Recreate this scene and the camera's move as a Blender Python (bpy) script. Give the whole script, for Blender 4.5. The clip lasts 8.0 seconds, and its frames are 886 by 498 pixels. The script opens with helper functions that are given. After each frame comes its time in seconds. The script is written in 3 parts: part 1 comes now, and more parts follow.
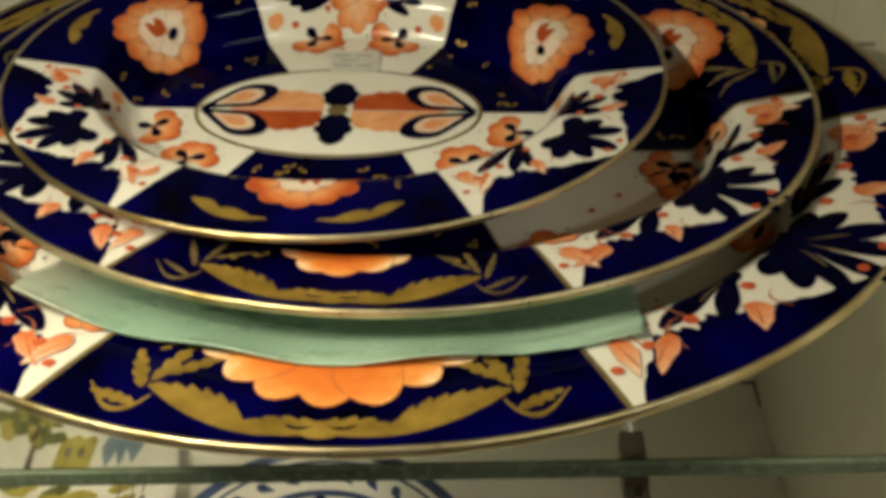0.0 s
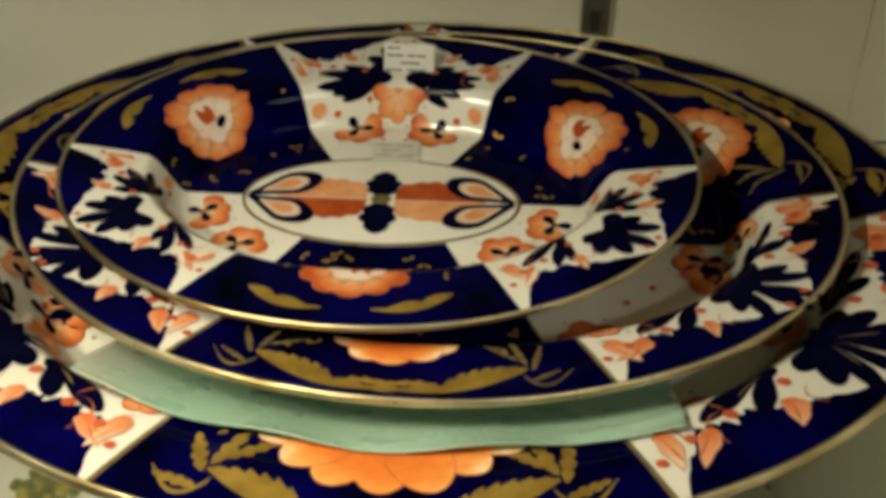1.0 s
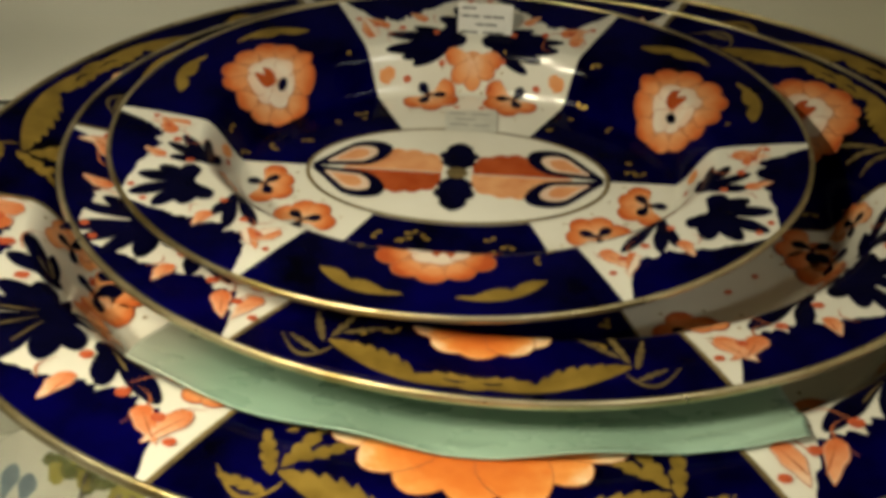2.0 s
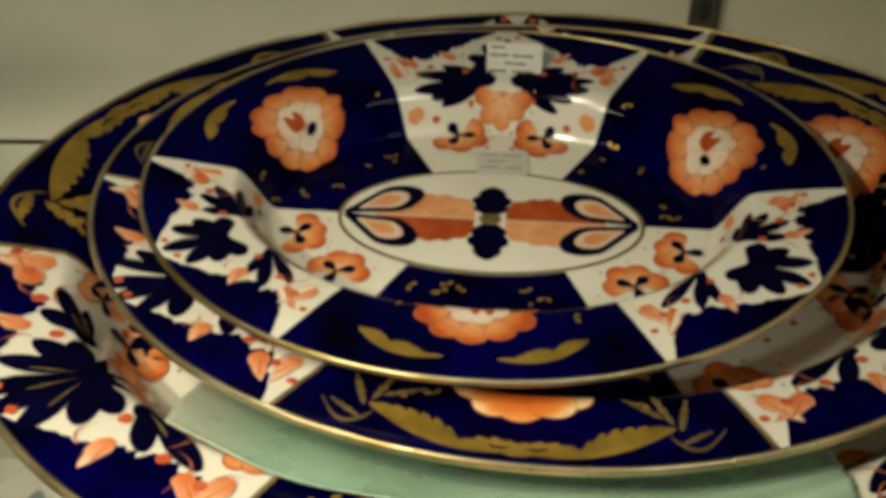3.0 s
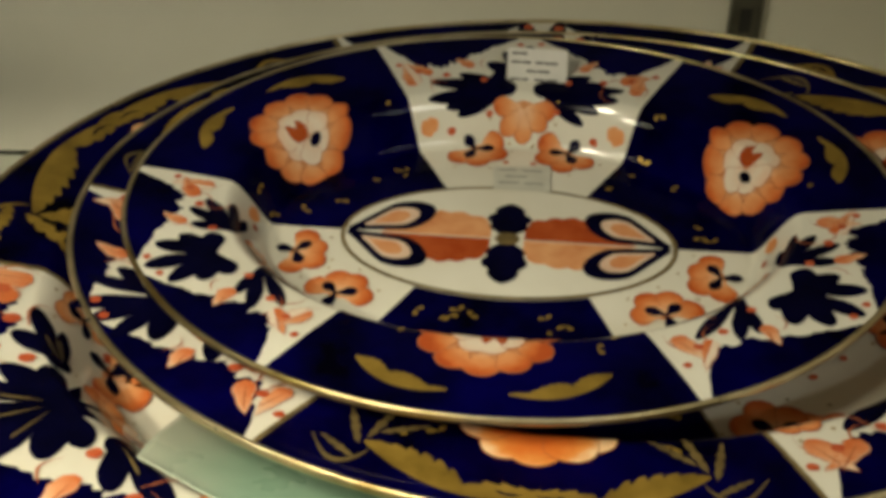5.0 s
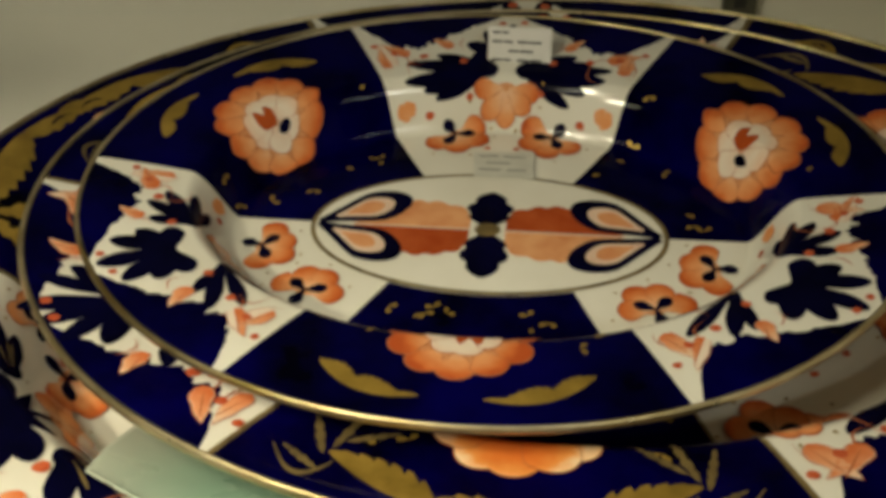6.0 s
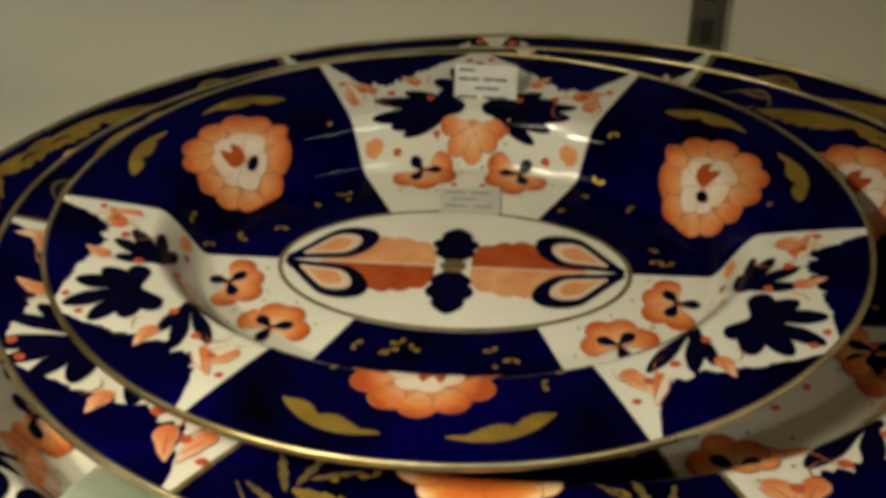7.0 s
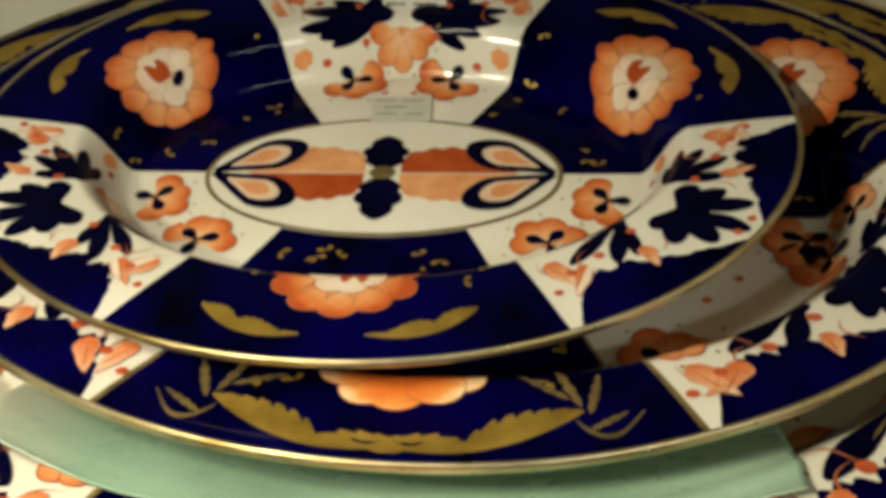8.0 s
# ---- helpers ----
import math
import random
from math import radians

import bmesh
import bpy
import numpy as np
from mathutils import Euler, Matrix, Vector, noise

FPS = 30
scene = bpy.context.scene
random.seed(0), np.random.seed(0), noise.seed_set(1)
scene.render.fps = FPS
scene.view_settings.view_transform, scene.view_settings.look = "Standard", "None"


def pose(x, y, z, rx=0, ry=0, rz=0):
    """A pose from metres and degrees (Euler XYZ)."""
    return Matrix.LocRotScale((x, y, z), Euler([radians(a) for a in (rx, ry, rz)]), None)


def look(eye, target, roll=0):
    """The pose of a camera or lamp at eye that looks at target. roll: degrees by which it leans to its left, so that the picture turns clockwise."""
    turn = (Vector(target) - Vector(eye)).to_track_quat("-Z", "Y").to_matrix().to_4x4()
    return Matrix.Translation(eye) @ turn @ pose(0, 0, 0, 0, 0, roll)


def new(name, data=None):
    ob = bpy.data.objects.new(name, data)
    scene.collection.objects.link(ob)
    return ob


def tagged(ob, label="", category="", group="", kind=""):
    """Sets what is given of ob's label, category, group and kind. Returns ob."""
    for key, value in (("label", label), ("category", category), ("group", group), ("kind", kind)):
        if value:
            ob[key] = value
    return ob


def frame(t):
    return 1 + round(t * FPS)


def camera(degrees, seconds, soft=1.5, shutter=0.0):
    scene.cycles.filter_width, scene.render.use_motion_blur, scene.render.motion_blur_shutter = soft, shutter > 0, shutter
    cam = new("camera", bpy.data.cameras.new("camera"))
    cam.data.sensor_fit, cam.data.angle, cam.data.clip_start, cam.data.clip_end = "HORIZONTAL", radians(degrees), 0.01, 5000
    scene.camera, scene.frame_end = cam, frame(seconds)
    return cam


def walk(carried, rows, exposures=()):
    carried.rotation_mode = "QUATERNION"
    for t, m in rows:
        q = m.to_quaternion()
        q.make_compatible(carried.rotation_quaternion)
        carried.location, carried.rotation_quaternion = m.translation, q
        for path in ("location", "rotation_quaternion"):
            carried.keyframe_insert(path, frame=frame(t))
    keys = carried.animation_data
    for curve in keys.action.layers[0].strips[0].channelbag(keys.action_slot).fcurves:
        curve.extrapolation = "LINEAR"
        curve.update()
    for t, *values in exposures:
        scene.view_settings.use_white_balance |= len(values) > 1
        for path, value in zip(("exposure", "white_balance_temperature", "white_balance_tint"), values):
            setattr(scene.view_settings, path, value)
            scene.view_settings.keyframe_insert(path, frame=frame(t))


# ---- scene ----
cam = camera(41.5, 8.0, soft=4.6)
PATH = [
    (0, (0.105, -0.524, 0.408), (-0.039, 0.984, -0.897), -2.2),
    (0.5, (0.088, -0.547, 0.438), (-0.034, 1.009, -0.812), -0.5),
    (1, (0.077, -0.534, 0.431), (-0.047, 1.047, -0.789), -0.4),
    (1.2, (0.073, -0.531, 0.42), (-0.061, 1.019, -0.838), -0.7),
    (2.3, (0.037, -0.477, 0.404), (-0.121, 1.063, -0.863), 0.1),
    (2.5, (0.046, -0.473, 0.407), (-0.134, 1.069, -0.854), -1.1),
    (3, (0.026, -0.468, 0.426), (-0.138, 1.055, -0.859), -1.0),
    (3.5, (0.029, -0.475, 0.423), (-0.146, 1.082, -0.821), -1.0),
    (4, (0.026, -0.468, 0.396), (-0.16, 1.085, -0.85), -0.8),
    (4.5, (0.025, -0.454, 0.39), (-0.182, 1.097, -0.855), -0.3),
    (5.8, (0.044, -0.4, 0.377), (-0.195, 1.136, -0.881), -3.5),
    (6, (0.04, -0.4, 0.371), (-0.189, 1.132, -0.895), -2.4),
    (6.5, (0.045, -0.408, 0.375), (-0.175, 1.115, -0.903), -2.3),
    (7, (0.048, -0.4, 0.377), (-0.155, 1.163, -0.854), -2.0),
    (7.5, (0.054, -0.399, 0.371), (-0.148, 1.137, -0.894), -2.5),
    (8, (0.072, -0.404, 0.359), (-0.104, 1.102, -0.946), -3.7),
]
walk(cam, [(t, look(eye, target, roll)) for t, eye, target, roll in PATH],
     exposures=[(0.0, 0.12), (2.5, -0.04), (6.0, -0.18), (7.0, -0.10), (7.5, 0.03), (8.0, 0.20)])

# ---- world and light ----
world = bpy.data.worlds.new("world")
scene.world = world
world.use_nodes = True
world.node_tree.nodes["Background"].inputs[0].default_value = (0.9, 0.85, 0.7, 1)
world.node_tree.nodes["Background"].inputs[1].default_value = 0.02
scene.view_settings.exposure = 0.0


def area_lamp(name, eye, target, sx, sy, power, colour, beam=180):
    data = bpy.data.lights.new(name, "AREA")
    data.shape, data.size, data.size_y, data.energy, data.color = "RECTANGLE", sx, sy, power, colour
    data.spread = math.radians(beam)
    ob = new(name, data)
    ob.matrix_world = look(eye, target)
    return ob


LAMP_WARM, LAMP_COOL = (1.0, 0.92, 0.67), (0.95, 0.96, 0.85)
# Two lamps added out of view to brighten the platters' front and left side.
area_lamp("fill_lamp", (-0.19, -0.38, 0.52), (0.07, -0.34, 0), 0.16, 0.016, 1.5, LAMP_WARM, 112)
area_lamp("fill_lamp", (-0.34, -0.40, 0.45), (-0.22, -0.17, 0), 0.10, 0.016, 0.45, LAMP_WARM, 75)
area_lamp("ceiling_spot", (-0.03, -0.30, 1.80), (0.02, 0.0, 0), 0.014, 0.014, 0.28, LAMP_WARM)
area_lamp("unseen_tube", (1.50, -2.05, 1.80), (-0.06, 0.08, 0.06), 0.18, 0.020, 2.0, LAMP_COOL)
# Unseen tube, added to lift the back panel and bottom board.
area_lamp("unseen_tube", (1.25, -1.9, 1.80), (0.1, 0.0, -0.3), 1.2, 0.03, 10.0, LAMP_COOL)


# ---- materials ----
def material(name):
    m = bpy.data.materials.new(name)
    m.use_nodes = True
    return m, m.node_tree.nodes, m.node_tree.links, m.node_tree.nodes["Principled BSDF"]


def noise_node(n, l, scale, detail=4.0, coords="Object", rough=0.55):
    tc, nz = n.new("ShaderNodeTexCoord"), n.new("ShaderNodeTexNoise")
    nz.inputs["Scale"].default_value, nz.inputs["Detail"].default_value = scale, detail
    nz.inputs["Roughness"].default_value = rough
    l.new(tc.outputs[coords], nz.inputs["Vector"])
    return nz


def ramp(n, l, source, stops):
    r = n.new("ShaderNodeValToRGB")
    while len(r.color_ramp.elements) < len(stops):
        r.color_ramp.elements.new(0.5)
    for el, (p, c) in zip(r.color_ramp.elements, stops):
        el.position, el.color = p, (*c, 1)
    l.new(source, r.inputs[0])
    return r


def bump(n, l, bsdf, source, strength, distance):
    b = n.new("ShaderNodeBump")
    b.inputs["Strength"].default_value, b.inputs["Distance"].default_value = strength, distance
    l.new(source, b.inputs["Height"])
    l.new(b.outputs[0], bsdf.inputs["Normal"])


def mottled(name, dark, light, scale, rough=0.15, metal=0.0, bump_s=0.0, fine=None, coords="Object", spec=0.5):
    """A painted or glazed surface with broad variation and a fine grain."""
    m, n, l, p = material(name)
    nz = noise_node(n, l, scale, coords=coords)
    r = ramp(n, l, nz.outputs[0], [(0.32, dark), (0.68, light)])
    l.new(r.outputs[0], p.inputs["Base Color"])
    p.inputs["Roughness"].default_value, p.inputs["Metallic"].default_value = rough, metal
    p.inputs["Specular IOR Level"].default_value = spec
    fz = noise_node(n, l, fine or scale * 9, 3.0, coords)
    rr = n.new("ShaderNodeMapRange")
    rr.inputs["To Min"].default_value, rr.inputs["To Max"].default_value = rough * 0.75, rough * 1.35
    l.new(fz.outputs[0], rr.inputs["Value"])
    l.new(rr.outputs[0], p.inputs["Roughness"])
    if bump_s:
        bump(n, l, p, fz.outputs[0], bump_s, 0.002)
    return m


def shaded(name, stops, scale=140.0):
    """Enamel brushed from one tone to another along the second UV coordinate, broken by brush streaks."""
    m, n, l, p = material(name)
    uv, sep = n.new("ShaderNodeUVMap"), n.new("ShaderNodeSeparateXYZ")
    l.new(uv.outputs[0], sep.inputs[0])
    nz = noise_node(n, l, scale, 3.0)
    mix = n.new("ShaderNodeMath")
    mix.operation = "MULTIPLY_ADD"
    l.new(nz.outputs[0], mix.inputs[0])
    mix.inputs[1].default_value = 0.5
    sub = n.new("ShaderNodeMath")
    sub.operation = "SUBTRACT"
    l.new(sep.outputs[1], sub.inputs[0])
    sub.inputs[1].default_value = 0.25
    l.new(sub.outputs[0], mix.inputs[2])
    r = ramp(n, l, mix.outputs[0], stops)
    l.new(r.outputs[0], p.inputs["Base Color"])
    p.inputs["Roughness"].default_value = 0.16
    p.inputs["Specular IOR Level"].default_value = 0.12
    return m


GLAZE = mottled("ivory_glaze", (0.70, 0.66, 0.55), (0.80, 0.77, 0.67), 14, 0.10, fine=90)
COBALT = mottled("cobalt_enamel", (0.0002, 0.0001, 0.0025), (0.0007, 0.0002, 0.050), 26, 0.045, fine=120, spec=0.035)
NAVY = mottled("dark_cobalt_enamel", (0.0007, 0.0007, 0.005), (0.0018, 0.0016, 0.022), 40, 0.10, spec=0.03)
GILT = mottled("worn_gilding", (0.20, 0.125, 0.018), (0.42, 0.27, 0.050), 60, 0.40, 0.35, fine=300, spec=0.3)
GILTLINE = mottled("dark_gilt_line", (0.10, 0.07, 0.025), (0.24, 0.17, 0.06), 90, 0.35, 0.2)
RIM = mottled("rubbed_gilt_rim", (0.32, 0.23, 0.07), (0.86, 0.74, 0.48), 22, 0.29, 0.90, fine=160)
OUTLINE = mottled("iron_red_line", (0.34, 0.085, 0.03), (0.52, 0.17, 0.07), 80, 0.2, spec=0.12)
DOT = mottled("iron_red_dot", (0.42, 0.07, 0.025), (0.58, 0.13, 0.05), 150, 0.2, spec=0.12)
PETAL = shaded("orange_petal", [(0.0, (0.82, 0.55, 0.36)), (0.45, (0.76, 0.33, 0.13)), (0.80, (0.62, 0.16, 0.04)), (1.0, (0.46, 0.085, 0.02))])
FANPETAL = shaded("apricot_petal", [(0.0, (0.60, 0.12, 0.02)), (0.50, (0.74, 0.20, 0.035)), (0.76, (0.84, 0.33, 0.08)), (1.0, (0.93, 0.68, 0.40))])
PALE = shaded("cream_petal", [(0.0, (0.74, 0.55, 0.42)), (0.5, (0.80, 0.68, 0.55)), (1.0, (0.78, 0.52, 0.36))])
LEAFRED = shaded("orange_leaf", [(0.0, (0.62, 0.16, 0.05)), (0.5, (0.76, 0.34, 0.16)), (1.0, (0.80, 0.58, 0.40))], 200)
BRICKRED = mottled("brick_red_enamel", (0.33, 0.05, 0.010), (0.45, 0.095, 0.024), 60, 0.18, spec=0.12)
PALEPINK = mottled("pale_pink_enamel", (0.66, 0.44, 0.32), (0.76, 0.58, 0.44), 70, 0.18, spec=0.12)
PEACH = mottled("peach_enamel", (0.60, 0.23, 0.09), (0.74, 0.37, 0.17), 70, 0.18, spec=0.12)

WALL = mottled("cream_painted_board", (0.74, 0.71, 0.585), (0.82, 0.79, 0.66), 3.0, 0.55, fine=120, bump_s=0.05)
SHELF = mottled("cream_shelf_board", (0.76, 0.73, 0.62), (0.83, 0.80, 0.69), 4.0, 0.5, fine=90, bump_s=0.05)
STEEL = mottled("dull_steel", (0.10, 0.095, 0.07), (0.22, 0.21, 0.16), 30, 0.42, 0.7)
DARK = mottled("dark_slot", (0.012, 0.012, 0.010), (0.03, 0.028, 0.022), 60, 0.6)
BROWN = mottled("brown_rubber", (0.035, 0.025, 0.012), (0.07, 0.05, 0.025), 80, 0.6)
PAPER = mottled("white_card", (0.70, 0.69, 0.64), (0.80, 0.79, 0.74), 60, 0.6)
THINGREY = mottled("thin_grey", (0.52, 0.51, 0.44), (0.62, 0.61, 0.53), 60, 0.5)
PENCIL = mottled("pencil_grey", (0.16, 0.16, 0.15), (0.26, 0.26, 0.24), 200, 0.6)
INK = mottled("pen_ink", (0.05, 0.05, 0.05), (0.13, 0.13, 0.12), 200, 0.5)
GREEN = mottled("celadon_foam_sheet", (0.24, 0.38, 0.28), (0.38, 0.54, 0.42), 9, 0.27, fine=38, bump_s=0.10)
SHADEBOARD = mottled("shade_board_dark", (0.02, 0.013, 0.008), (0.045, 0.03, 0.018), 12, 0.5, fine=90)
# Unseen shop walls and ceiling, coloured near black so the glaze reflects a dim room.
ROOM = mottled("dimmed_shop_wall", (0.045, 0.040, 0.032), (0.07, 0.062, 0.05), 1.5, 0.7)
CARPET = mottled("shop_floor", (0.07, 0.055, 0.04), (0.13, 0.10, 0.075), 6, 0.9)


def glass():
    m, n, l, p = material("green_float_glass")
    p.inputs["Base Color"].default_value = (0.955, 0.98, 0.955, 1)
    p.inputs["Roughness"].default_value = 0.02
    p.inputs["Transmission Weight"].default_value = 1.0
    p.inputs["IOR"].default_value = 1.5
    return m


GLASS = glass()


def pale_end(m, x0, x1, pale):
    """One end of the sheet is paler: a ragged change of tone along the object's length."""
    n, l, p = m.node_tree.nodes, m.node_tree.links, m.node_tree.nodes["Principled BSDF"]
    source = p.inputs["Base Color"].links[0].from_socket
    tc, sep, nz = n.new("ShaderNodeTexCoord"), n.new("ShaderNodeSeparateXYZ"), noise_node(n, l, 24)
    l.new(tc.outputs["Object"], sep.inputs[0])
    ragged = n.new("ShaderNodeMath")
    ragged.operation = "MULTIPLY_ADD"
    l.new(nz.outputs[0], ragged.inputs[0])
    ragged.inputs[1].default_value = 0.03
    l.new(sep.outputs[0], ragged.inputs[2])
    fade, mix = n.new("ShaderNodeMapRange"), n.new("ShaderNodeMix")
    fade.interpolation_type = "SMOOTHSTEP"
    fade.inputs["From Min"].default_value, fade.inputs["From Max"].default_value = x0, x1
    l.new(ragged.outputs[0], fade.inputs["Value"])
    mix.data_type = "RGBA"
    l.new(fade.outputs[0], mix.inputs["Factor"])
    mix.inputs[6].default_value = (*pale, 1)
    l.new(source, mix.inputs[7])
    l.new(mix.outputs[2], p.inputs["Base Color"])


pale_end(GREEN, -0.118, -0.065, (0.55, 0.58, 0.47))
GLASSEDGE = mottled("ground_glass_edge", (0.10, 0.13, 0.085), (0.15, 0.18, 0.12), 20, 0.25)


# ---- building helpers ----
def mesh_object(name, verts, faces, mat, parent=None, smooth=True):
    me = bpy.data.meshes.new(name)
    me.from_pydata(verts, [], faces)
    if smooth:
        me.polygons.foreach_set("use_smooth", [True] * len(me.polygons))
    me.materials.append(mat)
    ob = new(name, me)
    ob.parent = parent
    return ob


def part(name, bm, mat, parent, label="", bevel=0.0):
    """Links a bmesh as one mesh object under a thing."""
    if bevel:
        bmesh.ops.bevel(bm, geom=bm.edges[:], offset=bevel, segments=2, affect="EDGES", profile=0.6)
    me = bpy.data.meshes.new(name)
    bm.to_mesh(me)
    bm.free()
    me.materials.append(mat)
    ob = new(name, me)
    ob.parent = parent
    return tagged(ob, label)


def box(x0, x1, y0, y1, z0, z1):
    bm = bmesh.new()
    bmesh.ops.create_cube(bm, size=1.0)
    for v in bm.verts:
        v.co = Vector(((x0 + x1) / 2 + v.co.x * (x1 - x0), (y0 + y1) / 2 + v.co.y * (y1 - y0), (z0 + z1) / 2 + v.co.z * (z1 - z0)))
    return bm


# ---- the cabinet: its walls, lower board and glass shelf, turned a little against the dishes ----
CAB = pose(0.127, 0.247, 0, 0, 0, 3.8)          # origin: foot of the back wall behind the slotted upright, at shelf height
FLOOR_Z, RIGHT, LEFT, TOP = -0.432, 0.200, -1.15, 0.95


def structure(name, bm, mat, label, category, bevel=0.0):
    ob = part(name, bm, mat, None, label, bevel)
    ob.matrix_world = CAB
    return tagged(ob, category=category, kind="structure")


structure("wall_back", box(LEFT - 0.02, RIGHT + 0.02, 0, 0.02, FLOOR_Z - 0.02, TOP), WALL, "cream painted back panel of the display cabinet", "wall")
structure("wall_right", box(RIGHT, RIGHT + 0.02, -0.62, -0.0015, FLOOR_Z - 0.02, TOP), WALL, "cream painted side panel of the display cabinet", "wall")
structure("wall_left", box(LEFT - 0.02, LEFT, -0.62, -0.0015, FLOOR_Z - 0.02, TOP), WALL, "cream painted far side panel of the cabinet", "wall")
# Unseen board, added to shade the upper back panel and darken reflections.
structure("shade_board", box(LEFT + 0.001, RIGHT - 0.001, -0.27, -0.002, 0.55, 0.57), SHADEBOARD, "unseen dark board added to shade the back panel and darken reflections", "cabinet top", 0.002)
structure("floor", box(LEFT + 0.001, RIGHT - 0.001, -0.60, -0.002, FLOOR_Z - 0.025, FLOOR_Z), SHELF, "cream painted bottom board of the cabinet", "floor")

# ---- the shop round the cabinet, out of view but closed ----
def shop(name, dims, mat, label, category):
    ob = part(name, box(*dims), mat, None, label)
    return tagged(ob, category=category, kind="structure")


shop("ground", (-3.2, 3.2, -4.2, 1.6, -1.32, -1.30), CARPET, "dark brown carpet of the shop", "floor")
shop("ceiling", (-3.2, 3.2, -4.2, 1.6, 1.90, 1.92), ROOM, "plain shop ceiling, coloured near black to dim reflections", "ceiling")
shop("wall_south", (-3.2, 3.2, -4.22, -4.2, -1.3, 1.9), ROOM, "plain shop wall, coloured near black to dim reflections", "wall")
shop("wall_north", (-3.2, 3.2, 1.6, 1.62, -1.3, 1.9), ROOM, "plain shop wall behind the cabinet, coloured near black to dim reflections", "wall")
shop("wall_east", (3.2, 3.22, -4.2, 1.6, -1.3, 1.9), ROOM, "plain shop wall, coloured near black to dim reflections", "wall")
shop("wall_west", (-3.22, -3.2, -4.2, 1.6, -1.3, 1.9), ROOM, "plain shop wall, coloured near black to dim reflections", "wall")


# ---- slotted upright, bracket and glass shelf ----
def slotted_upright():
    e = tagged(new("slotted_upright"), "dull grey slotted steel shelf upright on the back panel", "shelf upright")
    e.matrix_world = CAB
    bm = box(-0.008, 0.008, -0.006, -0.0006, FLOOR_Z + 0.001, TOP - 0.1)
    part("channel", bm, STEEL, e, "", 0.0012)
    for side in (-1, 1):
        part("flange", box(side * 0.0085 - 0.0012, side * 0.0085 + 0.0012, -0.0085, -0.0006, FLOOR_Z + 0.001, TOP - 0.1), STEEL, e, "", 0.0004)
    z = FLOOR_Z + 0.05
    while z < TOP - 0.15:
        part("slot", box(-0.0035, 0.0035, -0.0068, -0.0062, z, z + 0.016), DARK, e)
        z += 0.028
    return e


def shelf_bracket():
    e = tagged(new("shelf_bracket"), "brown rubber-tipped steel bracket carrying the glass shelf", "bracket")
    e.matrix_world = CAB
    part("arm", box(-0.0012, 0.0012, -0.416, -0.009, -0.026, -0.0125), SHELF, e, "cream painted steel arm", 0.0004)
    part("rubber_grip", box(-0.0056, 0.0056, -0.442, -0.414, -0.024, -0.0125), BROWN, e, "dark brown rubber grip", 0.0015)
    for side in (-1, 1):
        part("prong", box(side * 0.0036 - 0.0015, side * 0.0036 + 0.0015, -0.456, -0.442, -0.022, -0.014), BROWN, e, "", 0.0006)
    return e


def glass_shelf():
    e = tagged(new("glass_shelf"), "clear greenish glass shelf on steel brackets", "shelf")
    e.matrix_world = CAB
    pane = part("pane", box(LEFT + 0.004, RIGHT + 0.006, -0.4365, -0.090, -0.0105, -0.0025), GLASS, e)
    pane.visible_shadow = False
    for y0, y1 in ((-0.4400, -0.4370),):
        part("ground_edge", box(LEFT + 0.004, RIGHT - 0.001, y0, y1, -0.0110, -0.0022), GLASSEDGE, e, "ground grey-green glass edge", 0.0008)
    return e


slotted_upright()
shelf_bracket()
glass_shelf()


# ---- imari-pattern platters ----
RA, RB = 0.174, 0.142            # half length and half width of the smallest platter
MA, MB = 0.079, 0.0425           # its central oval


def smooth01(t):
    t = np.clip(t, 0, 1)
    return t * t * (3 - 2 * t)


# ellipses at the inner edge of the flange and at the edge of the flat well: (smallest platter, both larger ones)
EDGES, WELLS = ((0.1315, 0.0965), (0.1475, 0.1080)), ((0.1120, 0.0775), (0.1280, 0.0885))
EDGE, WELL, WIDE = EDGES[0], WELLS[0], False


def radial(xy):
    """A coordinate from 0 at the middle over 0.55 (edge of the well) and 0.68 (edge of the flange) to 1 at the rim."""
    x, y = xy[..., 0], xy[..., 1]
    e0, e1, e2 = np.hypot(x / RA, y / RB), np.hypot(x / EDGE[0], y / EDGE[1]), np.hypot(x / WELL[0], y / WELL[1])
    side = np.maximum(e2 - 1, 0) / np.maximum(np.maximum(e2 - 1, 0) + np.maximum(1 - e1, 0), 1e-9)
    flange = np.maximum(e1 - 1, 0) / np.maximum(np.maximum(e1 - 1, 0) + np.maximum(1 - e0, 0), 1e-9)
    return np.where(e2 < 1, 0.55 * e2, np.where(e1 < 1, 0.55 + 0.13 * side, np.where(e0 < 1, 0.68 + 0.32 * flange, e0)))


def height(q):
    """Height over the well: flat well, steep curved side, gently rising flange."""
    return 0.0245 * smooth01((q - 0.548) / 0.134) + 0.0055 * np.clip((q - 0.68) / 0.32, 0, 1)


def surface(xy):
    return height(radial(xy))


def normals(xy, surf):
    d = 0.0006
    gx = (surf(xy + (d, 0)) - surf(xy - (d, 0))) / (2 * d)
    gy = (surf(xy + (0, d)) - surf(xy - (0, d))) / (2 * d)
    n = np.stack((-gx, -gy, np.ones(len(xy))), 1)
    return n / np.linalg.norm(n, axis=1)[:, None]


